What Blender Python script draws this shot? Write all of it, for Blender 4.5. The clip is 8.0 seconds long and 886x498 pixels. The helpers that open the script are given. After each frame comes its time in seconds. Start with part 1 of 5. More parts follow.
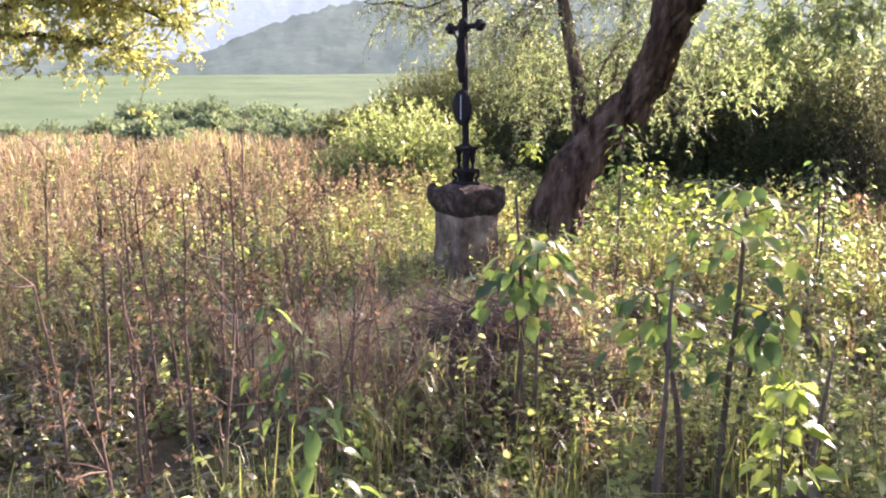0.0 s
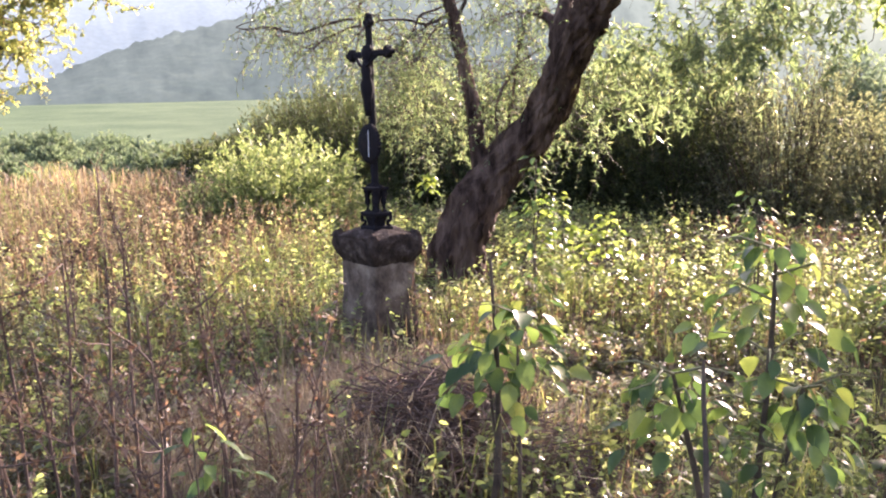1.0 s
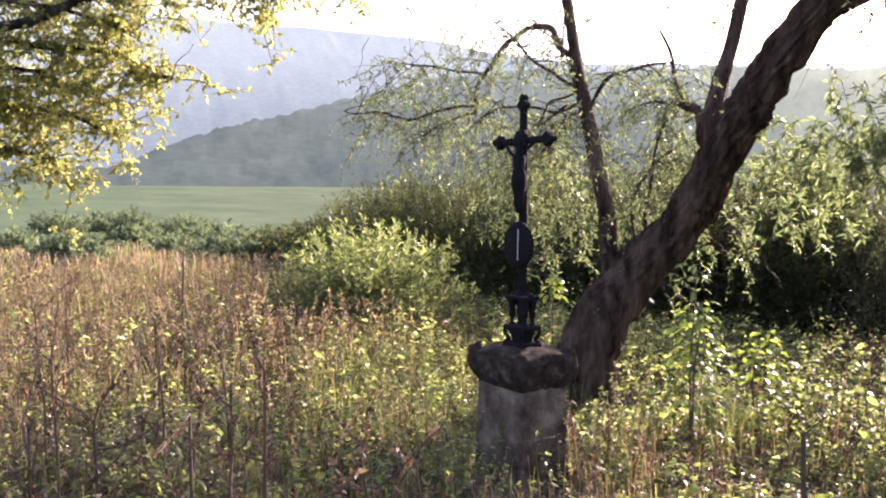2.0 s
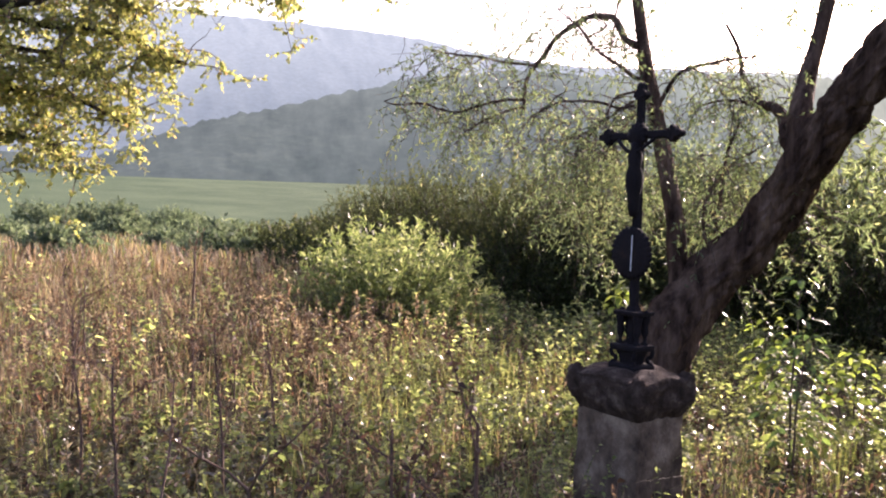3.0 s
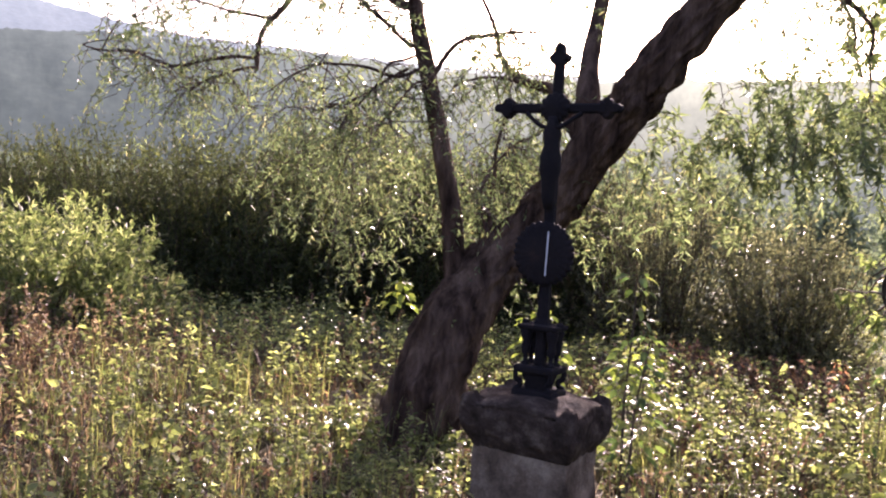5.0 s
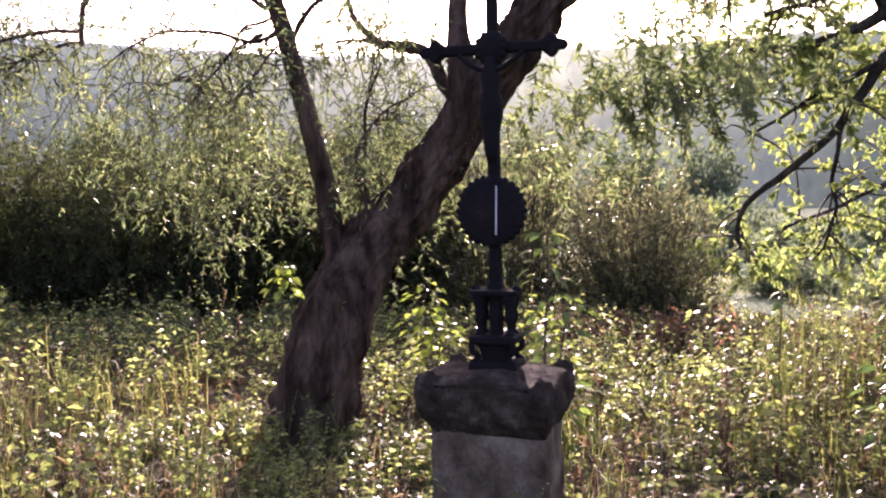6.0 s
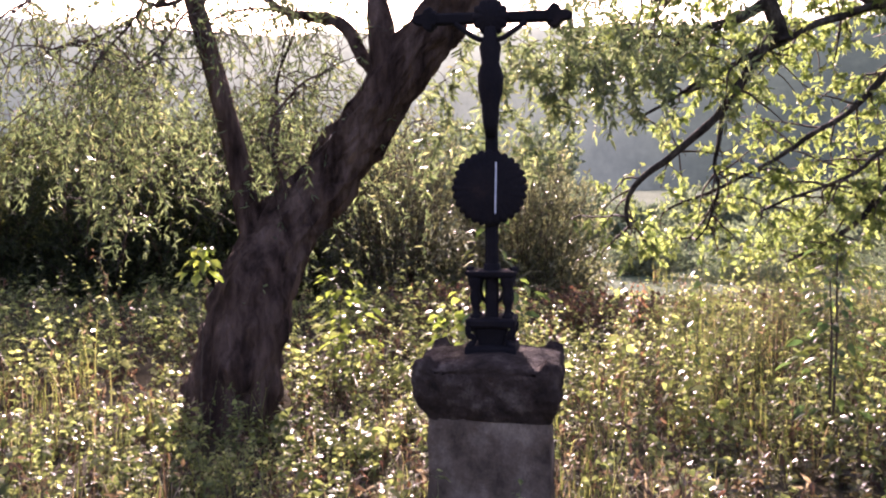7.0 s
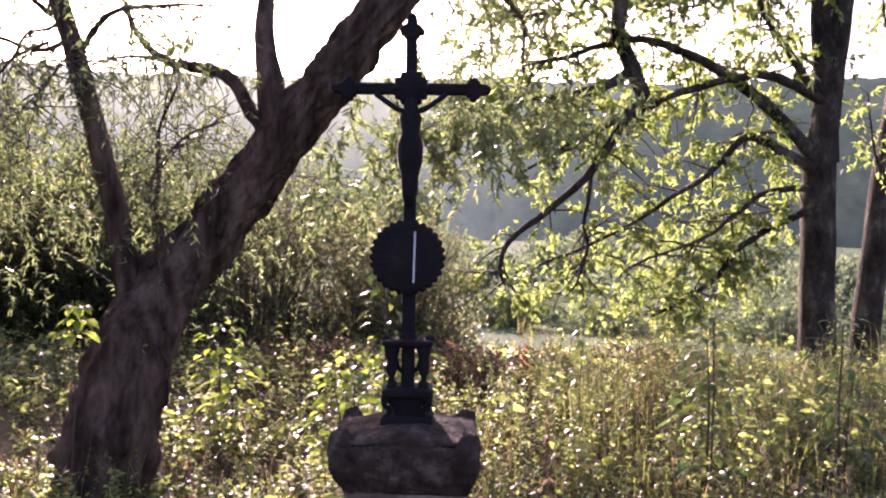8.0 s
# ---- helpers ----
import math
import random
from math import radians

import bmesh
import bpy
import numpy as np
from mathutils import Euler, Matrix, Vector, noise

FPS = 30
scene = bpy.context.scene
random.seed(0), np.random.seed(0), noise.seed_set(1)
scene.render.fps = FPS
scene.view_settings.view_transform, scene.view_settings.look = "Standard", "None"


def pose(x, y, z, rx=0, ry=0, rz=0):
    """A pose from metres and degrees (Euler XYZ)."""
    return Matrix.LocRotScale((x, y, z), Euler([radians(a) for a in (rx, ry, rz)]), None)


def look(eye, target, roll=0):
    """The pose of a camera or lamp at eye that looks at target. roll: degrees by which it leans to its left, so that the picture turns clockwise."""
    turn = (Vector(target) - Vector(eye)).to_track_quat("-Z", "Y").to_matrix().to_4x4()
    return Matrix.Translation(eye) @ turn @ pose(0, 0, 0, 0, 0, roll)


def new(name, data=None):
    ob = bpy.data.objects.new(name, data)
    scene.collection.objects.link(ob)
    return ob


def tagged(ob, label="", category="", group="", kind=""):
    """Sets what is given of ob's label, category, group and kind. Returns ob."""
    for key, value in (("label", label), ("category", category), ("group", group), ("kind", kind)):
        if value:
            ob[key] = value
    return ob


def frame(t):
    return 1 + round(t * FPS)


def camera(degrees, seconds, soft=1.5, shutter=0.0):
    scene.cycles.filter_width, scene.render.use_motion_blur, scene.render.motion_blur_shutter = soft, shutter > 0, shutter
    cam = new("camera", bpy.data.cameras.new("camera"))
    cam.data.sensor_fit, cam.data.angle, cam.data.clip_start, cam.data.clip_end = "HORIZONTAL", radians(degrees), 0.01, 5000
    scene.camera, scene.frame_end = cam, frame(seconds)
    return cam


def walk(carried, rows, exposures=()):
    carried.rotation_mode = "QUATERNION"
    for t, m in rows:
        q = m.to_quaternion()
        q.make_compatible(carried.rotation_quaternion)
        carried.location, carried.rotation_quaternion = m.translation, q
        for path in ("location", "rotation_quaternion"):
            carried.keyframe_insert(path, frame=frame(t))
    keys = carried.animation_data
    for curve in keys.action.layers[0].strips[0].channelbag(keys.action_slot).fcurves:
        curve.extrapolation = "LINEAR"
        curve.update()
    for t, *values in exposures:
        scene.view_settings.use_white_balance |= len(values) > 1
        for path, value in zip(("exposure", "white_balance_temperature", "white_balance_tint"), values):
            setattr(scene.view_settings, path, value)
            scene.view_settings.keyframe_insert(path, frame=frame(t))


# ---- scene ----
cam = camera(52.0, 8.0, soft=2.1)
PATH = [
    (0, (6.937, -3.889, 1.888), (5.193, -2.97, 1.549), -0.6),
    (0.5, (6.511, -3.92, 1.945), (4.861, -2.838, 1.619), -0.5),
    (1, (5.986, -3.833, 1.97), (4.402, -2.648, 1.676), -1.7),
    (1.5, (5.438, -3.67, 1.982), (3.841, -2.486, 1.769), -1.7),
    (2, (4.731, -3.683, 2.011), (3.054, -2.599, 1.917), 0.2),
    (2.2, (4.539, -3.757, 2.049), (2.853, -2.683, 1.971), 1.0),
    (3.3, (3.385, -3.892, 1.993), (1.756, -2.738, 1.872), 1.8),
    (3.5, (3.137, -3.908, 2.032), (1.529, -2.728, 1.88), 1.7),
    (4, (2.565, -3.867, 2.043), (1.008, -2.624, 1.857), 2.0),
    (4.5, (2.18, -3.944, 2.006), (0.794, -2.509, 1.856), 3.4),
    (5, (1.79, -3.909, 1.99), (0.756, -2.201, 1.879), 3.4),
    (5.2, (1.67, -3.836, 1.955), (0.733, -2.073, 1.845), 2.4),
    (6.3, (0.843, -3.714, 1.873), (0.271, -1.804, 1.712), -1.3),
    (6.5, (0.695, -3.729, 1.874), (0.192, -1.801, 1.698), -1.0),
    (7, (0.411, -3.692, 1.862), (0.084, -1.728, 1.674), -0.5),
    (7.5, (0.281, -3.721, 1.901), (0.118, -1.738, 1.696), 0.2),
    (8, (0.157, -3.696, 1.952), (0.146, -1.698, 1.867), 0.8),
]
walk(cam, [(t, look(eye, target, roll)) for t, eye, target, roll in PATH],
     exposures=[(0, 2.6, 6750, 32), (1.0, 2.48, 6750, 33), (1.5, 2.28, 6750, 34), (2.0, 1.98, 6700, 35), (4.0, 1.69, 6650, 38), (6.5, 1.79, 6600, 46), (8.0, 1.88, 6600, 48)])

# ---- world, sun ----
SUN_AZ, SUN_EL = radians(-16.5), radians(21)
world = bpy.data.worlds.new("sky")
scene.world = world
world.use_nodes = True
wn = world.node_tree.nodes
sky = wn.new("ShaderNodeTexSky")
sky.sky_type, sky.sun_disc = "NISHITA", False
sky.sun_elevation, sky.sun_rotation = SUN_EL, SUN_AZ
sky.air_density, sky.dust_density = 1.0, 3.0
wn["Background"].inputs["Strength"].default_value = 0.15
world.node_tree.links.new(sky.outputs[0], wn["Background"].inputs["Color"])

lamp = bpy.data.lights.new("sun", "SUN")
lamp.energy, lamp.angle, lamp.color = 5.0, radians(0.6), (1.0, 0.93, 0.82)
sun = new("sun", lamp)
sun.matrix_world = look((math.sin(SUN_AZ) * math.cos(SUN_EL) * 50, math.cos(SUN_AZ) * math.cos(SUN_EL) * 50, math.sin(SUN_EL) * 50), (0, 0, 0))

# ---- materials ----


def nodes_of(name):
    m = bpy.data.materials.new(name)
    m.use_nodes = True
    t = m.node_tree
    return m, t, t.nodes, t.nodes["Principled BSDF"]


def ramp(t, fac, stops):
    r = t.nodes.new("ShaderNodeValToRGB")
    e = r.color_ramp.elements
    while len(e) < len(stops):
        e.new(0.5)
    for k, (p, c) in zip(e, stops):
        k.position, k.color = p, (*c, 1)
    t.links.new(fac, r.inputs["Fac"])
    return r.outputs["Color"]


def noise_of(t, scale, detail=5.0, rough=0.6, stretch=None):
    n = t.nodes.new("ShaderNodeTexNoise")
    n.inputs["Scale"].default_value, n.inputs["Detail"].default_value, n.inputs["Roughness"].default_value = scale, detail, rough
    c = t.nodes.new("ShaderNodeTexCoord")
    if stretch:
        p = t.nodes.new("ShaderNodeMapping")
        p.inputs["Scale"].default_value = stretch
        t.links.new(c.outputs["Object"], p.inputs["Vector"])
        t.links.new(p.outputs[0], n.inputs["Vector"])
    else:
        t.links.new(c.outputs["Object"], n.inputs["Vector"])
    return n.outputs["Fac"]


def mixed(t, a, b, fac=0.5, mode="MULTIPLY"):
    m = t.nodes.new("ShaderNodeMix")
    m.data_type, m.blend_type = "RGBA", mode
    m.inputs["Factor"].default_value = fac
    t.links.new(a, m.inputs["A"])
    t.links.new(b, m.inputs["B"])
    return m.outputs["Result"]


def bump_of(t, p, height, strength, dist=0.01):
    b = t.nodes.new("ShaderNodeBump")
    b.inputs["Strength"].default_value, b.inputs["Distance"].default_value = strength, dist
    t.links.new(height, b.inputs["Height"])
    t.links.new(b.outputs[0], p.inputs["Normal"])


def rough_mat(name, stops, scale, rough=0.85, bump=0.6, dist=0.01, fine=40.0, stretch=None, metal=0.0, shine=0.5):
    """A weathered solid surface: broad patches by a noise, fine grain over it, relief from both."""
    m, t, n, p = nodes_of(name)
    broad = noise_of(t, scale, 6, 0.62, stretch)
    grain = noise_of(t, fine, 4, 0.7, stretch)
    col = mixed(t, ramp(t, broad, stops), ramp(t, grain, [(0.25, (0.55, 0.55, 0.55)), (0.7, (1.15, 1.15, 1.15))]), 0.7)
    t.links.new(col, p.inputs["Base Color"])
    p.inputs["Roughness"].default_value, p.inputs["Metallic"].default_value = rough, metal
    p.inputs["Specular IOR Level"].default_value = shine
    add = t.nodes.new("ShaderNodeMath")
    t.links.new(broad, add.inputs[0])
    t.links.new(grain, add.inputs[1])
    bump_of(t, p, add.outputs[0], bump, dist)
    return m


def leaf_mat(name, stops, glow=0.5, rough=0.4, single=False, warm=1.1):
    """Thin leaf: gloss on top, light passing through; each leaf has its own tone."""
    m, t, n, p = nodes_of(name)
    if single:
        rnd = n.new("ShaderNodeObjectInfo").outputs["Random"]
    else:
        rnd = n.new("ShaderNodeNewGeometry").outputs["Random Per Island"]
    tone = ramp(t, rnd, stops)
    patch = ramp(t, noise_of(t, 1.3, 3), [(0.3, (0.55, 0.6, 0.58)), (0.7, (1.2, 1.16, 1.08))])
    vein = ramp(t, noise_of(t, 55.0, 3), [(0.3, (0.8, 0.8, 0.8)), (0.7, (1.1, 1.1, 1.1))])
    col = mixed(t, mixed(t, tone, patch, 0.8), vein, 0.6)
    t.links.new(col, p.inputs["Base Color"])
    p.inputs["Roughness"].default_value = rough
    p.inputs["Specular IOR Level"].default_value = 0.3
    tr = n.new("ShaderNodeBsdfTranslucent")
    lit = n.new("ShaderNodeMix")
    lit.data_type, lit.blend_type = "RGBA", "MULTIPLY"
    lit.inputs["Factor"].default_value = 1.0
    lit.inputs["B"].default_value = (warm * 2.0, 2.1, 1.5, 1)
    t.links.new(col, lit.inputs["A"])
    t.links.new(lit.outputs["Result"], tr.inputs["Color"])
    mx = n.new("ShaderNodeMixShader")
    mx.inputs["Fac"].default_value = glow
    t.links.new(p.outputs[0], mx.inputs[1])
    t.links.new(tr.outputs[0], mx.inputs[2])
    t.links.new(mx.outputs[0], n["Material Output"].inputs["Surface"])
    return m


STONE = rough_mat("weathered_sandstone", [(0.36, (0.05, 0.035, 0.026)), (0.5, (0.135, 0.099, 0.073)), (0.66, (0.27, 0.21, 0.16))], 4.5, 0.95, 0.9, 0.016, 45.0, (1.1, 1.1, 0.9), 0.0, 0.1)
CAPSTONE = rough_mat("lichened_capstone", [(0.34, (0.026, 0.018, 0.014)), (0.54, (0.062, 0.043, 0.034)), (0.76, (0.17, 0.135, 0.11))], 12.0, 0.95, 1.0, 0.02, 55.0, None, 0.0, 0.1)
IRON = rough_mat("rusted_cast_iron", [(0.3, (0.009, 0.008, 0.01)), (0.6, (0.015, 0.012, 0.013)), (0.85, (0.035, 0.02, 0.016))], 9.0, 0.85, 0.5, 0.004, 90.0, None, 0.0, 0.1)
GLINT = rough_mat("painted_glint", [(0.3, (0.4, 0.4, 0.42)), (0.7, (0.6, 0.6, 0.62))], 20.0, 0.5, 0.2, 0.002)
BARK = rough_mat("furrowed_willow_bark", [(0.34, (0.022, 0.0125, 0.0095)), (0.5, (0.092, 0.057, 0.042)), (0.72, (0.21, 0.14, 0.106))], 7.0, 0.95, 1.0, 0.08, 30.0, (1, 1, 0.2), 0.0, 0.1)
BARK_GREY = rough_mat("mossy_ash_bark", [(0.36, (0.016, 0.012, 0.009)), (0.54, (0.048, 0.038, 0.028)), (0.74, (0.15, 0.13, 0.095))], 5.0, 0.95, 0.9, 0.02, 40.0, (1, 1, 0.5), 0.0, 0.15)
TWIG = rough_mat("brown_twig", [(0.3, (0.034, 0.022, 0.014)), (0.7, (0.105, 0.07, 0.044))], 12.0, 0.85, 0.3, 0.004)
STALK = rough_mat("dead_stalk", [(0.3, (0.042, 0.024, 0.017)), (0.7, (0.13, 0.074, 0.048))], 9.0, 0.85, 0.3, 0.004)
STEM = rough_mat("green_stem", [(0.3, (0.07, 0.08, 0.03)), (0.7, (0.17, 0.15, 0.06))], 6.0, 0.7, 0.2, 0.003)

GREEN = leaf_mat("herb_leaf", [(0.0, (0.0622, 0.0829, 0.0363)), (0.4, (0.149, 0.184, 0.0726)), (0.8, (0.253, 0.292, 0.119)), (1.0, (0.363, 0.382, 0.194))], 0.62, 0.3, warm=1.07)
DRY = leaf_mat("withered_leaf", [(0.0, (0.0374, 0.022, 0.0165)), (0.5, (0.0968, 0.0583, 0.0429)), (0.85, (0.187, 0.127, 0.0935)), (1.0, (0.209, 0.0935, 0.0704))], 0.3, 0.6, warm=1.1)
STRAW = leaf_mat("dry_grass", [(0.0, (0.0842, 0.0535, 0.0376)), (0.5, (0.164, 0.115, 0.0822)), (1.0, (0.327, 0.267, 0.203))], 0.4, 0.55, warm=1.08)
BLADE = leaf_mat("green_grass", [(0.0, (0.055, 0.07, 0.025)), (0.6, (0.125, 0.145, 0.05)), (1.0, (0.24, 0.24, 0.1))], 0.5, 0.45, warm=1.08)
WILLOW = leaf_mat("willow_leaf", [(0.0, (0.0645, 0.086, 0.0473)), (0.5, (0.116, 0.142, 0.0774)), (0.9, (0.181, 0.206, 0.116)), (1.0, (0.249, 0.224, 0.129))], 0.54, 0.32, warm=0.97)
SHRUBLEAF = leaf_mat("shrub_leaf", [(0.0, (0.0257, 0.0325, 0.0166)), (0.6, (0.0469, 0.059, 0.0257)), (1.0, (0.0909, 0.102, 0.0438))], 0.44, 0.65, warm=1.04)
# Lighter copy of the hedge leaf: haze near the sun put into its colour.
PALESHRUBLEAF = leaf_mat("pale_shrub_leaf", [(0.0, (0.05, 0.054, 0.036)), (0.6, (0.09, 0.096, 0.06)), (1.0, (0.17, 0.172, 0.11))], 0.5, 0.4, warm=1.04)
BUSHLEAF = leaf_mat("bush_leaf", [(0.0, (0.0707, 0.0954, 0.0403)), (0.6, (0.131, 0.161, 0.0655)), (1.0, (0.273, 0.288, 0.151))], 0.53, 0.4, warm=1.03)
# Two leaves for distant plants, with haze painted into their paled, greyed base colour.
HAZETINTLEAF = leaf_mat("haze_tinted_leaf", [(0.0, (0.075, 0.1, 0.065)), (0.6, (0.115, 0.145, 0.095)), (1.0, (0.165, 0.19, 0.125))], 0.35, 0.9, warm=0.98)
MISTTINTLEAF = leaf_mat("mist_tinted_leaf", [(0.0, (0.1, 0.13, 0.095)), (0.6, (0.14, 0.17, 0.125)), (1.0, (0.19, 0.215, 0.155))], 0.35, 0.9, warm=0.98)
ASHLEAF = leaf_mat("ash_leaf", [(0.0, (0.09, 0.125, 0.048)), (0.6, (0.155, 0.195, 0.078)), (1.0, (0.25, 0.275, 0.115))], 0.62, 0.45, warm=1.02)
BRAMBLE_SHADE = leaf_mat("bramble_shade_leaf", [(0.0, (0.042, 0.0312, 0.0204)), (0.5, (0.072, 0.0624, 0.0336)), (0.85, (0.102, 0.102, 0.048)), (1.0, (0.24, 0.24, 0.108))], 0.34, 0.3)
MAPLE = leaf_mat("autumn_leaf", [(0.0, (0.15, 0.17, 0.06)), (0.55, (0.27, 0.275, 0.11)), (0.93, (0.4, 0.36, 0.16)), (1.0, (0.38, 0.23, 0.11))], 0.58, 0.42, warm=1.0)
BIGLEAF = leaf_mat("sapling_leaf", [(0.0, (0.035, 0.07, 0.03)), (0.5, (0.075, 0.125, 0.042)), (0.8, (0.13, 0.19, 0.055)), (1.0, (0.25, 0.28, 0.08))], 0.5, 0.28, True)
YELLOWLEAF = leaf_mat("yellow_sapling_leaf", [(0.0, (0.13, 0.19, 0.04)), (1.0, (0.23, 0.285, 0.07))], 0.55, 0.35, True)
REDLEAF = leaf_mat("reddened_leaf", [(0.0, (0.2, 0.09, 0.06)), (1.0, (0.34, 0.2, 0.13))], 0.4, 0.4, True, 1.2)


def haze_glow_mat(name, dark, light, haze, strength, texture=0.8):
    """Far woods with the sunlit haze painted on as glow, brighter towards the sun."""
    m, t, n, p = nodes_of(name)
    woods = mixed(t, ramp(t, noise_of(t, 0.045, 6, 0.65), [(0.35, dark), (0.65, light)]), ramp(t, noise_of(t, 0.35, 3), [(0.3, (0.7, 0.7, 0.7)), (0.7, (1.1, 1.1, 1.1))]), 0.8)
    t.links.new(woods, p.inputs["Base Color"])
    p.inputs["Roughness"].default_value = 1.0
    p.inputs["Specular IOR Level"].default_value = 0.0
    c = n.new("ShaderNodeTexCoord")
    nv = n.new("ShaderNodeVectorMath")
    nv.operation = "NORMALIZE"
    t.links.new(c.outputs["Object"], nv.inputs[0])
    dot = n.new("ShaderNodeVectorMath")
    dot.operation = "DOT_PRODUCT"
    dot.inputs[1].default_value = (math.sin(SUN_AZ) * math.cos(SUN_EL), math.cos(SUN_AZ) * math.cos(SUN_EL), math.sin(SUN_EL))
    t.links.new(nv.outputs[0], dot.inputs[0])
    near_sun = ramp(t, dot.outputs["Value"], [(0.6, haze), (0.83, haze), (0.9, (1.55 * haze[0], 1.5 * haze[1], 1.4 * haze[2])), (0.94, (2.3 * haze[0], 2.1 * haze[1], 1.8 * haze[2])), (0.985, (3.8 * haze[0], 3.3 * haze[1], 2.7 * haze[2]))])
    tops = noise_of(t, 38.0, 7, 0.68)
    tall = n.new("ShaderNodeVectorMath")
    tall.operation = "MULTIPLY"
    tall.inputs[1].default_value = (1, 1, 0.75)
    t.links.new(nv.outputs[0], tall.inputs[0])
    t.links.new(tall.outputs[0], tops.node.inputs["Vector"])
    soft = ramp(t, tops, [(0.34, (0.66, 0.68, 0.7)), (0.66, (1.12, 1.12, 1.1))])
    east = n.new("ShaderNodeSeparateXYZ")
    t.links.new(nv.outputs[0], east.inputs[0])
    # the painted haze dims to the east and brightens with height
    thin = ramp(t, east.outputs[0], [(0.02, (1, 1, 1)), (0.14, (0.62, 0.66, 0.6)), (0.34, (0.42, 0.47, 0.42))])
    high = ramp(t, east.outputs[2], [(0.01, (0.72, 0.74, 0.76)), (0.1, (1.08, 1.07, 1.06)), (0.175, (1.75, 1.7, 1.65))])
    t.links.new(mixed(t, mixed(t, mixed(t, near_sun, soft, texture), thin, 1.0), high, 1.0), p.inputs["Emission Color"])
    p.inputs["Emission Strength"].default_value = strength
    return m


HILL_NEAR = haze_glow_mat("haze_glow_woods", (0.01, 0.018, 0.015), (0.034, 0.042, 0.032), (0.38, 0.49, 0.47), 0.155)
HILL_FAR = haze_glow_mat("haze_glow_ridge", (0.1, 0.125, 0.135), (0.12, 0.145, 0.155), (0.6, 0.75, 0.79), 0.138, 0.3)

# ---- mesh tools ----
rng = np.random.default_rng(11)


def unit(a):
    return a / np.maximum(np.linalg.norm(a, axis=-1, keepdims=True), 1e-9)


class Soup:
    """Gathers triangles, then makes one mesh of them."""

    def __init__(self):
        self.v, self.f, self.m, self.n = [], [], [], 0

    def add(self, verts, faces, mat=0):
        verts = np.asarray(verts, float).reshape(-1, 3)
        self.v.append(verts)
        self.f.append(np.asarray(faces, np.int64).reshape(-1, 3) + self.n)
        self.m.append(np.full(len(self.f[-1]), mat, np.int32))
        self.n += len(verts)

    def mesh(self, name, smooth=True):
        me = bpy.data.meshes.new(name)
        v, f, m = np.concatenate(self.v), np.concatenate(self.f), np.concatenate(self.m)
        me.vertices.add(len(v))
        me.vertices.foreach_set("co", v.ravel())
        me.loops.add(3 * len(f))
        me.loops.foreach_set("vertex_index", f.ravel().astype(np.int32))
        me.polygons.add(len(f))
        me.polygons.foreach_set("loop_start", np.arange(0, 3 * len(f), 3, dtype=np.int32))
        me.polygons.foreach_set("material_index", m)
        me.polygons.foreach_set("use_smooth", np.full(len(f), smooth))
        me.update(calc_edges=True)
        return me

    def leaves(self, base, way, up, length, width, mat=0, bend=0.15, fine=True):
        """One folded, bent leaf at each base, along way, with its face to up."""
        n = len(base)
        length, width = np.broadcast_to(length, n)[:, None], np.broadcast_to(width, n)[:, None]
        way = unit(way)
        side = unit(np.cross(way, up))
        nor = np.cross(side, way)
        mid = base + way * length * 0.42
        tip = base + way * length - nor * length * bend
        ml, mr = mid + side * width * 0.5 + nor * width * 0.14, mid - side * width * 0.5 + nor * width * 0.14
        k = np.arange(n)[:, None]
        if fine == "oval":
            rise = nor * width * 0.12
            pts = [base]
            for u, w, g in ((0.25, 0.42, 1), (0.6, 0.4, 1)):
                pts.append(base + way * length * u + side * width * w + rise - nor * length * bend * u * u)
            pts.append(tip)
            for u, w, g in ((0.6, 0.4, 1), (0.25, 0.42, 1)):
                pts.append(base + way * length * u - side * width * w + rise - nor * length * bend * u * u)
            v = np.stack(pts, 1)
            f = np.concatenate([k * 6 + q for q in ([0, 1, 5], [1, 2, 5], [2, 4, 5], [2, 3, 4])])
        elif fine:
            v = np.stack([base, ml, mid, mr, tip], 1)
            f = np.concatenate([k * 5 + [0, 1, 2], k * 5 + [0, 2, 3], k * 5 + [1, 4, 2], k * 5 + [2, 4, 3]])
        else:
            v = np.stack([base, ml, tip, mr], 1)
            f = np.concatenate([k * 4 + [0, 1, 2], k * 4 + [0, 2, 3]])
        self.add(v, f, mat)

    def tubes(self, path, radius, sides=3, mat=0, cap=True):
        """Tubes along paths (n, k, 3), with radii (n, k) or (n, k, sides)."""
        path = np.asarray(path, float)
        n, k, _ = path.shape
        radius = np.asarray(radius, float)
        radius = np.broadcast_to(radius[..., None] if radius.ndim == 2 else radius, (n, k, sides))
        tan = unit(np.gradient(path, axis=1))
        chord = path[:, -1] - path[:, 0]
        ref = np.cross(chord, (0.0, 0.0, 1.0))
        ref = np.where(np.linalg.norm(ref, axis=1, keepdims=True) < 0.25 * np.linalg.norm(chord, axis=1, keepdims=True), (1.0, 0.13, 0.0), ref)
        ref = unit(ref)[:, None, :]
        u = unit(ref - (ref * tan).sum(-1, keepdims=True) * tan)
        w = np.cross(tan, u)
        a = np.arange(sides) * 2 * np.pi / sides
        v = path[:, :, None] + radius[..., None] * (np.cos(a)[:, None] * u[:, :, None] + np.sin(a)[:, None] * w[:, :, None])
        i, j, s = np.meshgrid(np.arange(n), np.arange(k - 1), np.arange(sides), indexing="ij")
        p = (i * k + j) * sides
        a0, a1, b0, b1 = p + s, p + (s + 1) % sides, p + sides + s, p + sides + (s + 1) % sides
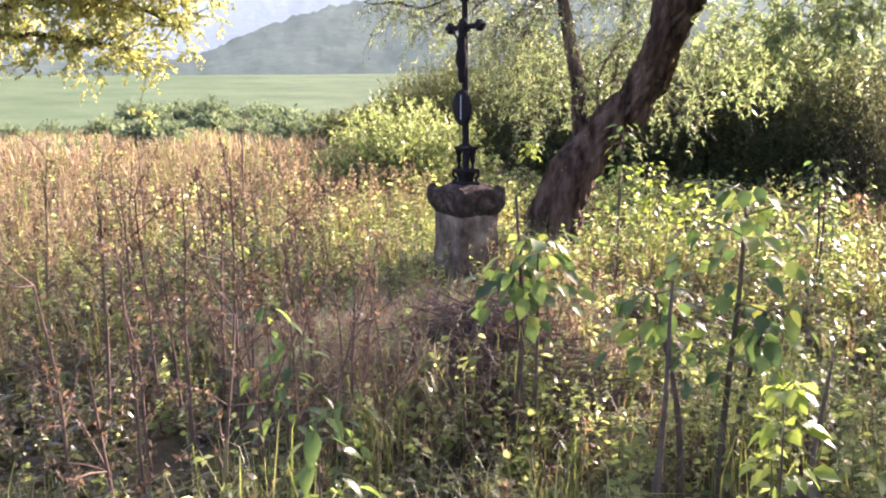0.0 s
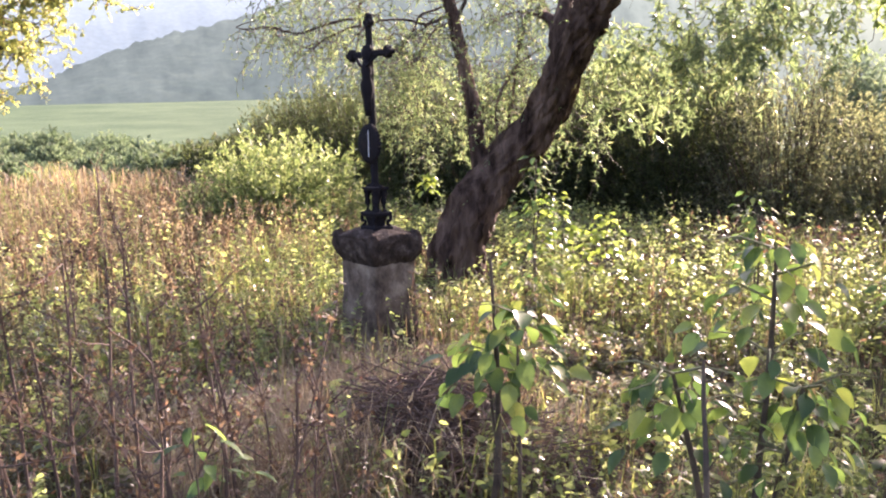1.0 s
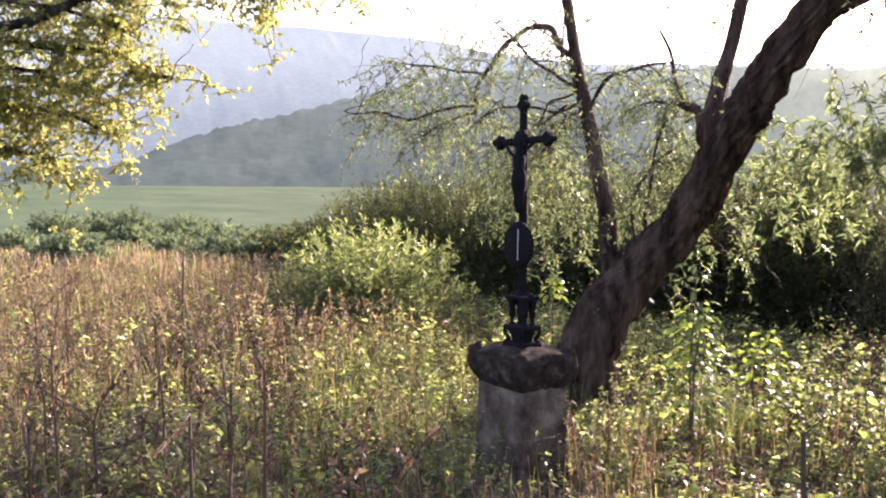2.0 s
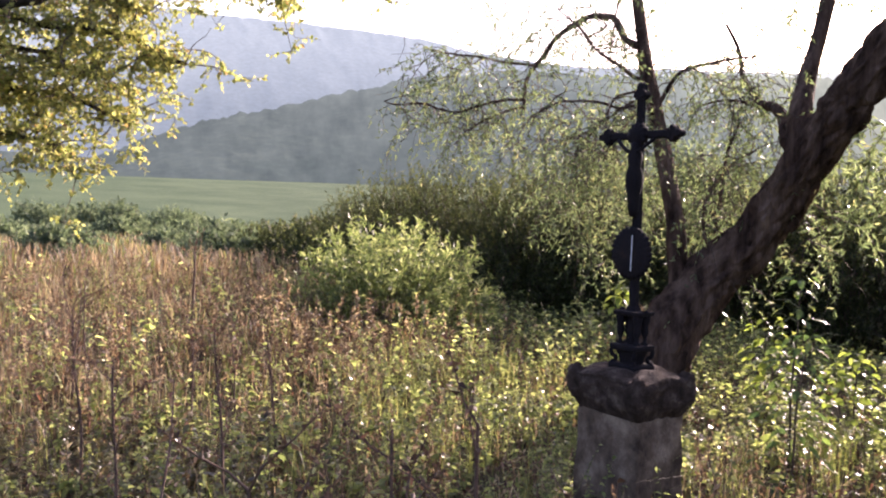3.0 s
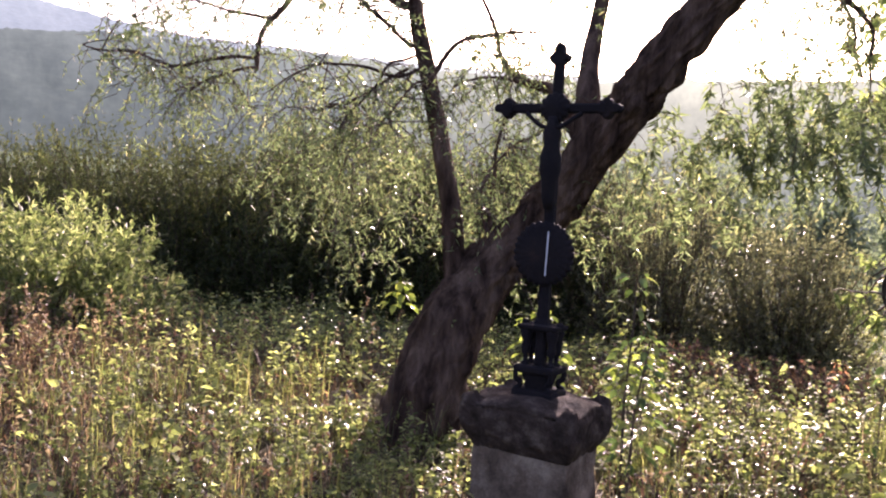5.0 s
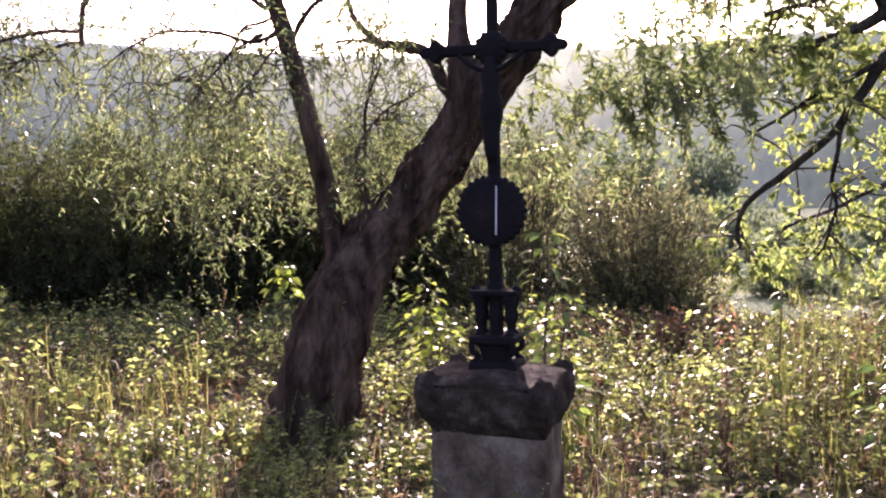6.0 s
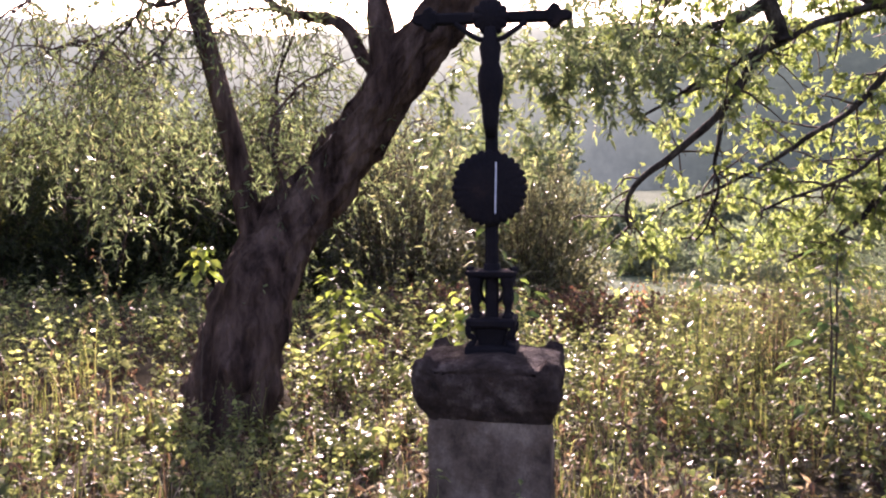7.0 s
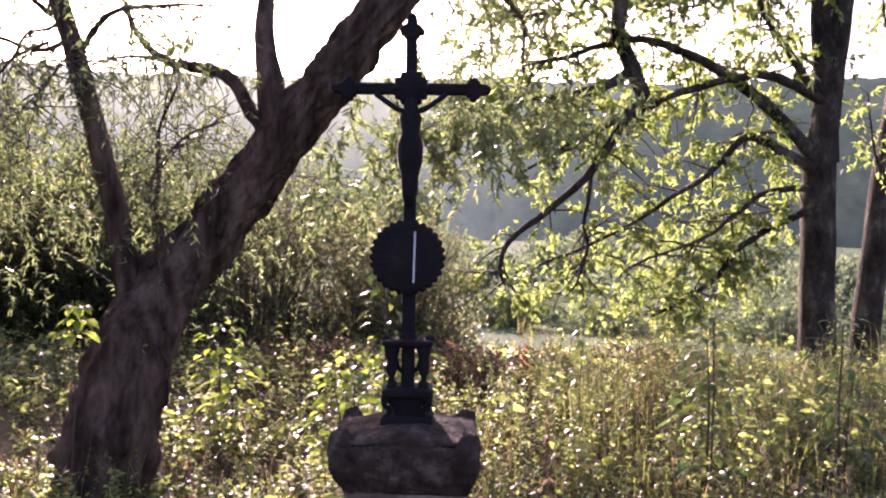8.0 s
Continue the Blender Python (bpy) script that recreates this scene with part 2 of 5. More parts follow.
        f = np.concatenate([np.stack([a0, a1, b1], -1).reshape(-1, 3), np.stack([a0, b1, b0], -1).reshape(-1, 3)])
        self.add(v, f, mat)


def spline(pts, k):
    """k points along a smooth curve through pts."""
    p = np.asarray(pts, float)
    p = np.concatenate([[2 * p[0] - p[1]], p, [2 * p[-1] - p[-2]]])
    t = np.linspace(0, len(p) - 3 - 1e-6, k)
    i = t.astype(int)
    u = (t - i)[:, None]
    a, b, c, d = p[i], p[i + 1], p[i + 2], p[i + 3]
    return 0.5 * (2 * b + (c - a) * u + (2 * a - 5 * b + 4 * c - d) * u ** 2 + (3 * b - a - 3 * c + d) * u ** 3)


def wobble(path, amount, scale):
    return path + np.array([[noise.noise(Vector(q) * scale + Vector((9 * i, 0, 3))) for i in range(3)] for q in path]) * amount


def thing(name, at, label, category, group=""):
    ob = new(name)
    ob.location = at
    ob.empty_display_size = 0.1
    return tagged(ob, label, category, group)


def part(name, mesh, mats, parent, label="", kind=""):
    """Links a mesh, given in the world's metres, as one part of a thing or of a part."""
    ob = new(name, mesh)
    if not mesh.materials:
        for m in (mats if isinstance(mats, (list, tuple)) else [mats]):
            mesh.materials.append(m)
    ob.parent = parent
    if parent.data is None:
        ob.matrix_parent_inverse = Matrix.Translation(-parent.location)
    return tagged(ob, label, kind=kind)


def solid(name, bm):
    me = bpy.data.meshes.new(name)
    bm.normal_update()
    bm.to_mesh(me)
    bm.free()
    return me


def loft(rings, smooth=False):
    """A closed body through rings of equal count."""
    bm = bmesh.new()
    vs = [[bm.verts.new(p) for p in r] for r in rings]
    for a, b in zip(vs, vs[1:]):
        for i in range(len(a)):
            bm.faces.new((a[i], a[(i + 1) % len(a)], b[(i + 1) % len(a)], b[i]))
    bm.faces.new(list(reversed(vs[0])))
    bm.faces.new(vs[-1])
    for f in bm.faces:
        f.smooth = smooth
    return bm


def limb(pts, r0, r1, k=24, sides=10, rough=0.08, shake=0.03):
    """A tapered, slightly crooked limb."""
    s = Soup()
    path = wobble(spline(pts, k), shake, 2.3)
    rad = np.linspace(r0, r1, k)[:, None] * (1 + rough * rng.standard_normal((k, sides)))
    s.tubes(path[None], rad[None], sides)
    return s.mesh("limb"), path


def side_twigs(path, n, length, lift, k=6, low=0.25):
    """Thin shoots off a limb: (n, k, 3)."""
    idx = rng.integers(int(low * len(path)), len(path), n)
    start = path[idx]
    d = unit(rng.standard_normal((n, 3)) * (1, 1, 0.6) + (0, 0, lift))
    L = length * rng.uniform(0.5, 1.25, (n, 1))
    out, p, step = [start], start, d
    for _ in range(k - 1):
        step = unit(step + rng.standard_normal((n, 3)) * 0.22 + (0, 0, -0.12 * (1 - lift)))
        p = p + step * L / (k - 1)
        out.append(p)
    return np.stack(out, 1)


def along(paths, per, low=0.15):
    """per points on each path, with the path's direction there."""
    n, k, _ = paths.shape
    t = rng.uniform(low, 1, (n, per)) * (k - 1) * 0.999
    i = t.astype(int)
    r = np.arange(n)[:, None]
    a, b = paths[r, i], paths[r, i + 1]
    return (a + (b - a) * (t - i)[..., None]).reshape(-1, 3), unit(b - a).reshape(-1, 3)


def ground_z(x, y):
    x, y = np.asarray(x, float), np.asarray(y, float)
    r = np.hypot(x, y)
    th = np.degrees(np.arctan2(y, x)) % 360
    left = np.clip((th - 112) / 30, 0, 1)
    left = left * left * (3 - 2 * left)
    z = 0.05 * np.sin(x * 0.9 + 1.0) * np.cos(y * 0.8) + 0.03 * np.sin(2.1 * x + 0.7 * y)
    v = np.clip((r - 6) / 42, 0, 1)
    z = z * np.clip(r / 1.2, 0.1, 1) - (1 - left) * 3.0 * (0.5 * v + 0.5 * v * v * (3 - 2 * v))
    return z - left * np.clip(0.024 * (r - 2.5), 0, 1.3) + left * 0.07 * np.maximum(0, r - 62)


# ---- ground and distance ----
radii = np.concatenate([np.arange(0.5, 16, 0.5), np.geomspace(16, 3000, 40)])
ang = np.radians(np.arange(0, 360, 2.5))
gx, gy = radii[:, None] * np.cos(ang), radii[:, None] * np.sin(ang)
gz = ground_z(gx, gy)
gz[radii > 170] = gz[radii <= 170][-1]
s = Soup()
na = len(ang)
j, i = np.meshgrid(np.arange(len(radii) - 1), np.arange(na), indexing="ij")
q = [j * na + i, j * na + (i + 1) % na, (j + 1) * na + (i + 1) % na, (j + 1) * na + i]
v = np.concatenate([np.stack([gx, gy, gz], -1).reshape(-1, 3), [[0, 0, 0]]])
f = np.concatenate([np.stack([q[0], q[3], q[2]], -1).reshape(-1, 3), np.stack([q[0], q[2], q[1]], -1).reshape(-1, 3), np.stack([np.arange(na), (np.arange(na) + 1) % na, np.full(na, len(v) - 1)], -1)])
s.add(v, f)
me = s.mesh("ground")
MEADOW, t, n, p = nodes_of("meadow_ground")
d = n.new("ShaderNodeTexCoord")
ln = n.new("ShaderNodeVectorMath")
ln.operation = "LENGTH"
t.links.new(d.outputs["Object"], ln.inputs[0])
mr = n.new("ShaderNodeMapRange")
mr.inputs["From Min"].default_value, mr.inputs["From Max"].default_value = 8.5, 12
t.links.new(ln.outputs["Value"], mr.inputs["Value"])
soil = ramp(t, noise_of(t, 2.2, 6), [(0.3, (0.03, 0.026, 0.016)), (0.55, (0.075, 0.06, 0.034)), (0.8, (0.11, 0.1, 0.05))])
lawn = mixed(t, ramp(t, noise_of(t, 0.12, 5), [(0.35, (0.056, 0.088, 0.046)), (0.65, (0.084, 0.118, 0.063))]), ramp(t, noise_of(t, 4.0, 4), [(0.3, (0.8, 0.8, 0.8)), (0.7, (1.1, 1.1, 1.1))]), 0.7)
mix = n.new("ShaderNodeMix")
mix.data_type = "RGBA"
t.links.new(mr.outputs[0], mix.inputs["Factor"])
t.links.new(soil, mix.inputs["A"])
t.links.new(lawn, mix.inputs["B"])
t.links.new(mix.outputs["Result"], p.inputs["Base Color"])
p.inputs["Roughness"].default_value = 0.95
p.inputs["Specular IOR Level"].default_value = 0.05
bump_of(t, p, noise_of(t, 12.0, 6), 0.8, 0.04)
me.materials.append(MEADOW)
tagged(new("ground", me), "uneven dark meadow soil under tall weeds, mown pasture beyond", "ground", kind="structure")


def hill(name, mat, label, near_r, far_r, profile, base, lump, rows=16):
    deg = np.arange(0, 360, 0.25)
    elev = np.interp(deg, *zip(*profile))
    foot = np.interp(deg, *zip(*base))
    u = np.linspace(0, 1, rows)[:, None]
    r = near_r + (far_r - near_r) * u
    z = near_r * np.tan(np.radians(foot)) * (1 - u) + far_r * np.tan(np.radians(elev)) * (u ** 0.9)
    x, y = r * np.cos(np.radians(deg)), r * np.sin(np.radians(deg))
    bumps = np.array([[0.8 * noise.noise(Vector((a * 0.05, b * 0.05, 0.3))) + abs(noise.noise(Vector((a * 0.22, b * 0.22, 4)))) + 0.5 * noise.noise(Vector((a * 0.6, b * 0.6, 8))) for a, b in zip(xr, yr)] for xr, yr in zip(x, y)])
    z = z + lump * bumps * np.minimum(1, u * 8) * (1 + 1.8 * u ** 5)
    z[0] -= 6
    s = Soup()
    m = len(deg)
    j, i = np.meshgrid(np.arange(rows - 1), np.arange(m), indexing="ij")
    a, b, c, d = j * m + i, j * m + (i + 1) % m, (j + 1) * m + (i + 1) % m, (j + 1) * m + i
    s.add(np.stack([x, y, z], -1), np.concatenate([np.stack([a, c, b], -1).reshape(-1, 3), np.stack([a, d, c], -1).reshape(-1, 3)]))
    me = s.mesh(name)
    me.materials.append(mat)
    return tagged(new(name, me), label, "hill", kind="structure")


hill("backdrop_wooded_hill", HILL_NEAR, "blue-grey wooded hillside behind the meadow, morning haze painted as glow", 150, 260,
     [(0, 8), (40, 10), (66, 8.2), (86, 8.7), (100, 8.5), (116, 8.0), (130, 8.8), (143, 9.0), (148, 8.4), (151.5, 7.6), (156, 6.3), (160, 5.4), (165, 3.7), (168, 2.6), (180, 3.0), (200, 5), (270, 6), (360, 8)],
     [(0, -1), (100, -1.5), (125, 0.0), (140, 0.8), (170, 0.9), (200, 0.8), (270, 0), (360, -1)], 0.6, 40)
hill("backdrop_far_hill", HILL_FAR, "pale distant ridge under a white sky, haze painted as glow", 420, 620,
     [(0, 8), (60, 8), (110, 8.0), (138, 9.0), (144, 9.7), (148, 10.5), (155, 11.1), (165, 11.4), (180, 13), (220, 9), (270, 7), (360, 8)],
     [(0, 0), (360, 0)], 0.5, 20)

# ---- the wayside cross ----


def rounded_rect(hx, hy, z, c, shake=0.0, run=3):
    pts = []
    for sx, sy, a0 in ((1, 1, 0), (-1, 1, 90), (-1, -1, 180), (1, -1, 270)):
        for a in (0, 22.5, 45, 67.5, 90):
            r = radians(a0 + a)
            p = Vector((sx * (hx - c) + c * math.cos(r), sy * (hy - c) + c * math.sin(r), z))
            pts.append(p)
        # points along the straight run to the next corner
        nx, ny = ((-1, 1), (-1, -1), (1, -1), (1, 1))[int(a0 / 90)]
        a = pts[-1]
        b = Vector((nx * (hx - c), ny * (hy - c), z)) + Vector((c * math.cos(radians(a0 + 90)), c * math.sin(radians(a0 + 90)), 0))
        for k in range(1, run + 1):
            pts.append(a.lerp(b, k / (run + 1)))
    if shake:
        pts = [p + Vector((noise.noise(p * 9), noise.noise(p * 9 + Vector((5, 0, 0))), 0.6 * noise.noise(p * 7 + Vector((0, 8, 0))))) * shake for p in pts]
    return pts


def profile_block(name, levels, shake):
    """A stone body through levels of (z, half width, half depth, corner)."""
    z = [l[0] for l in levels]
    fine = np.linspace(0, len(levels) - 1, 5 * (len(levels) - 1) + 1)
    rings = []
    for f in fine:
        i = min(int(f), len(levels) - 2)
        a, b, u = levels[i], levels[i + 1], f - i
        zz, hx, hy, c = [p + (q - p) * u for p, q in zip(a, b)]
        rings.append(rounded_rect(hx, hy, zz, c, shake))
    return solid(name, loft(rings, True))


pedestal = thing("stone_pedestal", (0, 0, 0), "weathered grey sandstone pedestal with a rounded capstone, standing in weeds", "pedestal")
part("base_block", profile_block("base_block", [(-0.15, 0.33, 0.27, 0.03), (0.1, 0.33, 0.27, 0.03), (0.14, 0.31, 0.25, 0.03)], 0.012), STONE, pedestal)
part("shaft", profile_block("shaft", [(0.13, 0.262, 0.205, 0.02), (0.5, 0.25, 0.195, 0.02), (0.9, 0.243, 0.188, 0.022)], 0.012), STONE, pedestal, "pale rubbed sandstone block")


def capstone(hx, hy):
    """A cushion-shaped block: arched panels sunk in its faces, four ears on its corners."""
    rings = []
    for z in np.linspace(0.84, 1.045, 22):
        u = (z - 0.84) / 0.205
        w = 0.05 * math.sin(min(1.0, u / 0.62) * math.pi / 2) ** 1.2 - (0.006 * ((u - 0.8) / 0.2) ** 2 if u > 0.8 else 0)
        ring = []
        for q in rounded_rect(0.243 + w, 0.189 + w, z, 0.026, 0.0, 19):
            a = Vector((q.x, q.y, z))
            for near, far, c in ((abs(q.x) / (0.243 + w), abs(q.y), 0), (abs(q.y) / (0.189 + w), abs(q.x), 1)):
                if near > 0.97:
                    d = math.hypot(far / 0.15, (z - 0.865) / 0.165)
                    sink = (0.012 * min(1, max(0, (1.0 - d) / 0.12)) - 0.006 * max(0, 1 - abs(d - 1.12) / 0.12)) * min(1, max(0, (z - 0.9) / 0.04))
                    a[c] -= math.copysign(sink, a[c])
            a += Vector((noise.noise(a * 9), noise.noise(a * 9 + Vector((5, 0, 0))), 0.6 * noise.noise(a * 7))) * 0.012
            a += Vector((noise.noise(a * 28), noise.noise(a * 28 + Vector((5, 0, 0))), 0)) * 0.007
            ring.append(a)
        rings.append(ring)
    for k in (0.99, 0.97, 0.93, 0.88, 0.82, 0.76, 0.7, 0.62, 0.5, 0.35, 0.18, 0.03):
        ring = []
        for q in rounded_rect(hx, hy, 0, 0.026, 0.0, 19):
            x, y = q.x * k, q.y * k
            u, v = abs(x) / hx, abs(y) / hy
            m = min(u, v)
            z = 1.1 - 0.05 * m ** 1.6 - 0.03 * max(u, v) ** 5
            if m > 0.72:
                z += 0.045 * min(1, (m - 0.72) / 0.06)
            a = Vector((x, y, z - (0.014 if k > 0.98 else 0)))
            a += Vector((noise.noise(a * 9), noise.noise(a * 9 + Vector((5, 0, 0))), 0.7 * noise.noise(a * 14 + Vector((0, 8, 0))))) * 0.013
            ring.append(a)
        rings.append(ring)
    return solid("capstone", loft(rings, True))


part("capstone", capstone(0.29, 0.236), CAPSTONE, pedestal, "dark lichen-stained capstone with arched faces and corner ears")


def bar(name, a, b, w, d, taper=1.0, chamfer=0.2):
    """A chamfered bar from a to b, w wide and d deep."""
    a, b = Vector(a), Vector(b)
    ax = (b - a).normalized()
    u = Vector((0, 1, 0)).cross(ax)
    u = u.normalized() if u.length > 1e-4 else Vector((1, 0, 0))
    w2 = ax.cross(u)
    c = chamfer * min(w, d)
    rect = [(w / 2 - c, d / 2), (-w / 2 + c, d / 2), (-w / 2, d / 2 - c), (-w / 2, -d / 2 + c), (-w / 2 + c, -d / 2), (w / 2 - c, -d / 2), (w / 2, -d / 2 + c), (w / 2, d / 2 - c)]
    n = 6
    rings = [[a.lerp(b, k / n) + (u * p + w2 * q) * (1 + (taper - 1) * k / n) for p, q in rect] for k in range(n + 1)]
    bm = loft(rings)
    bmesh.ops.recalc_face_normals(bm, faces=bm.faces)
    return solid(name, bm)


def scallop(name, centre, radius, lobes, depth, thick, dome):
    """A round plaque in the x-z plane with a lobed rim and a domed face."""
    n = lobes * 6
    cx, cy, cz = centre
    rings = []
    for rr, yy in ((0.0, -dome - thick), (0.35, -dome * 0.9 - thick), (0.62, -dome * 0.6 - thick), (0.7, -thick * 1.25), (0.82, -thick * 1.1), (1.0, -thick * 0.7), (1.0, thick * 0.7), (0.7, thick), (0.0, thick)):
        ring = []
        for i in range(n):
            a = 2 * math.pi * i / n
            lob = radius * max(rr, 0.01) * (1 + (depth * (abs(math.cos(lobes * a / 2)) - 0.6) if rr > 0.6 else 0))
            ring.append(Vector((cx + lob * math.cos(a), cy + yy, cz + lob * math.sin(a))))
        rings.append(ring)
    bm = loft(rings, True)
    bmesh.ops.recalc_face_normals(bm, faces=bm.faces)
    return solid(name, bm)


def lathe_z(name, x, y, prof, seg=14):
    rings = [[Vector((x + r * math.cos(2 * math.pi * i / seg), y + r * math.sin(2 * math.pi * i / seg), z)) for i in range(seg)] for z, r in prof]
    return solid(name, loft(rings, True))


def curl(name, pts, r, sides=8):
    s = Soup()
    path = spline(pts, 26)
    s.tubes(path[None], np.full((1, 26), r), sides)
    return s.mesh(name)


cross = thing("iron_cross", (0, 0, 1.098), "black rusted cast-iron cross with a scalloped plaque on a stone pedestal", "cross")
part("foot_plate", profile_block("foot_plate", [(1.08, 0.106, 0.088, 0.008), (1.112, 0.104, 0.086, 0.008), (1.12, 0.098, 0.08, 0.008)], 0.0), IRON, cross)
part("plinth", profile_block("plinth", [(1.11, 0.05, 0.045, 0.008), (1.15, 0.058, 0.05, 0.008), (1.19, 0.07, 0.06, 0.008), (1.2, 0.1, 0.082, 0.006), (1.225, 0.102, 0.084, 0.006), (1.232, 0.09, 0.074, 0.006)], 0.0), IRON, cross)
for x in (-1, 1):
    for y in (-1, 1):
        part("scroll_foot", curl("scroll_foot", [(x * 0.092, y * 0.075, 1.115), (x * 0.074, y * 0.062, 1.13), (x * 0.07, y * 0.06, 1.15), (x * 0.088, y * 0.072, 1.165), (x * 0.092, y * 0.075, 1.2)], 0.013), IRON, cross)
part("post", bar("post", (0, 0, 1.22), (0, 0, 2.69), 0.054, 0.05, 0.84), IRON, cross)
for x in (-1, 1):
    for y in (-0.032, 0.032):
        part("corner_column", lathe_z("corner_column", x * 0.066, y, [(1.225, 0.022), (1.24, 0.022), (1.248, 0.011), (1.275, 0.012), (1.29, 0.02), (1.31, 0.023), (1.34, 0.018), (1.36, 0.024), (1.385, 0.03), (1.405, 0.03)]), IRON, cross)
    part("scroll", curl("scroll", [(x * 0.024, 0.0, 1.29), (x * 0.042, 0.004, 1.31), (x * 0.05, 0.008, 1.35), (x * 0.04, 0.008, 1.39), (x * 0.03, 0.0, 1.41)], 0.009), IRON, cross)
    part("corner_knob", lathe_z("corner_knob", x * 0.09, 0.0, [(1.41, 0.012), (1.42, 0.018), (1.432, 0.018), (1.44, 0.008)]), IRON, cross)
part("bracket_plate", profile_block("bracket_plate", [(1.395, 0.08, 0.055, 0.008), (1.405, 0.102, 0.066, 0.008), (1.422, 0.104, 0.068, 0.008), (1.427, 0.036, 0.033, 0.01), (1.445, 0.031, 0.029, 0.01), (1.452, 0.028, 0.027, 0.008)], 0.0), IRON, cross)
part("plaque", scallop("plaque", (-0.006, -0.03, 1.76), 0.15, 28, 0.075, 0.013, 0.012), IRON, cross, "round black plaque with a lobed leaf rim")
# Thin pale bar that paints a bright highlight onto the plaque.
part("streak", bar("streak", (0.02, -0.058, 1.66), (0.024, -0.058, 1.865), 0.007, 0.004), GLINT, cross, "pale strip down the plaque, a painted glint of light")
part("crossbar", bar("crossbar", (-0.27, 0, 2.44), (0.27, 0, 2.44), 0.046, 0.042), IRON, cross)
part("rosette", scallop("rosette", (0, -0.02, 2.44), 0.07, 12, 0.16, 0.018, 0.014), IRON, cross)


def finial(cx, cz, dx, dz):
    """Trefoil end of an arm that points along (dx, dz)."""
    outline = []
    for i in range(60):
        a = 2 * math.pi * i / 60
        r = 0.04 + 0.014 * math.cos(3 * a)
        outline.append((r * math.cos(a), r * math.sin(a)))
    rings = []
    for k, y in ((0.82, -0.026), (1.0, -0.018), (1.0, 0.018), (0.82, 0.026)):
        rings.append([Vector((cx + k * (p * dx - q * dz), y, cz + k * (p * dz + q * dx))) for p, q in outline])
    bm = loft(rings)
    bmesh.ops.recalc_face_normals(bm, faces=bm.faces)
    return solid("finial", bm)


for cx, cz, dx, dz in ((-0.268, 2.44, -1, 0), (0.268, 2.44, 1, 0), (0, 2.69, 0, 1)):
    part("finial", finial(cx, cz, dx, dz), IRON, cross)
for cx, cz, w in ((-0.235, 2.44, 0.012), (0.235, 2.44, 0.012)):
    part("collar", bar("collar", (cx - w, 0, cz), (cx + w, 0, cz), 0.066, 0.06), IRON, cross)
part("collar", bar("collar", (0, 0, 2.645), (0, 0, 2.665), 0.066, 0.06), IRON, cross)
for x in (-1, 1):
    part("brace", curl("brace", [(x * 0.14, -0.03, 2.415), (x * 0.1, -0.045, 2.385), (x * 0.055, -0.05, 2.355), (x * 0.02, -0.05, 2.345)], 0.011), IRON, cross)
part("relief_figure", lathe_z("relief_figure", 0.0, -0.035, [(1.97, 0.02), (2.02, 0.032), (2.09, 0.036), (2.15, 0.05), (2.21, 0.052), (2.26, 0.036), (2.32, 0.045), (2.36, 0.03), (2.4, 0.022)], 16), IRON, cross, "plain slender cast ornament on the post")

# ---- willow ----
willow = thing("willow_tree", (-2.1, 2.5, 0), "old leaning willow with deeply furrowed bark and drooping narrow leaves", "tree")
TRUNK = [(-2.22, 2.46, -0.15), (-2.2, 2.46, 0.06), (-2.12, 2.48, 0.48), (-2.06, 2.62, 0.86), (-1.92, 2.96, 1.35), (-1.61, 3.22, 1.8), (-1.28, 3.23, 2.24), (-0.82, 3.18, 2.83), (-0.62, 3.18, 3.1), (-0.3, 3.25, 3.53), (0.2, 3.4, 4.2), (0.9, 3.6, 5.3)]


def furrowed(pts, radii_at, k, sides, depth, seed):
    """A thick trunk whose bark runs in long broken ridges."""
    s = Soup()
    path = wobble(spline(pts, k), 0.015, 1.7)
    rad = np.interp(np.linspace(0, 1, k), np.linspace(0, 1, len(radii_at)), radii_at)
    r = np.zeros((k, sides))
    for i in range(k):
        for q in range(sides):
            a = 2 * math.pi * q / sides
            p = Vector((math.cos(a) * 3.2, math.sin(a) * 3.2, i * 0.11 + seed))
            big = noise.noise(Vector((math.cos(a) * 0.9, math.sin(a) * 0.9, i * 0.09 + seed)))
            r[i, q] = rad[i] * (1 + 0.06 * big) + depth * (abs(noise.noise(p)) * 2.2 - 0.6 + 0.6 * noise.noise(p * 2.3))
    s.tubes(path[None], r[None], sides)
    return s.mesh("trunk"), path


me, path_trunk = furrowed(TRUNK, [0.42, 0.345, 0.31, 0.295, 0.25, 0.22, 0.2, 0.195, 0.19, 0.17, 0.15, 0.12], 190, 72, 0.042, 0)
part("trunk", me, BARK, willow)
me, path_left = furrowed([(-2.0, 2.75, 1.0), (-2.14, 2.82, 1.42), (-2.25, 2.84, 1.93), (-2.37, 2.8, 2.49), (-2.5, 2.78, 3.01), (-2.6, 2.75, 3.4), (-2.8, 2.7, 4.4), (-2.9, 2.6, 5.2)], [0.12, 0.1, 0.09, 0.08, 0.072, 0.066, 0.05, 0.035], 60, 24, 0.012, 5)
part("limb", me, BARK, willow)
me, path_up = furrowed([(-1.12, 3.18, 2.4), (-1.2, 3.22, 2.82), (-1.27, 3.38, 3.17), (-1.32, 3.6, 3.6), (-1.3, 3.9, 4.6), (-1.2, 4.1, 5.4)], [0.12, 0.11, 0.085, 0.072, 0.06, 0.04], 46, 20, 0.01, 9)
part("limb", me, BARK, willow)
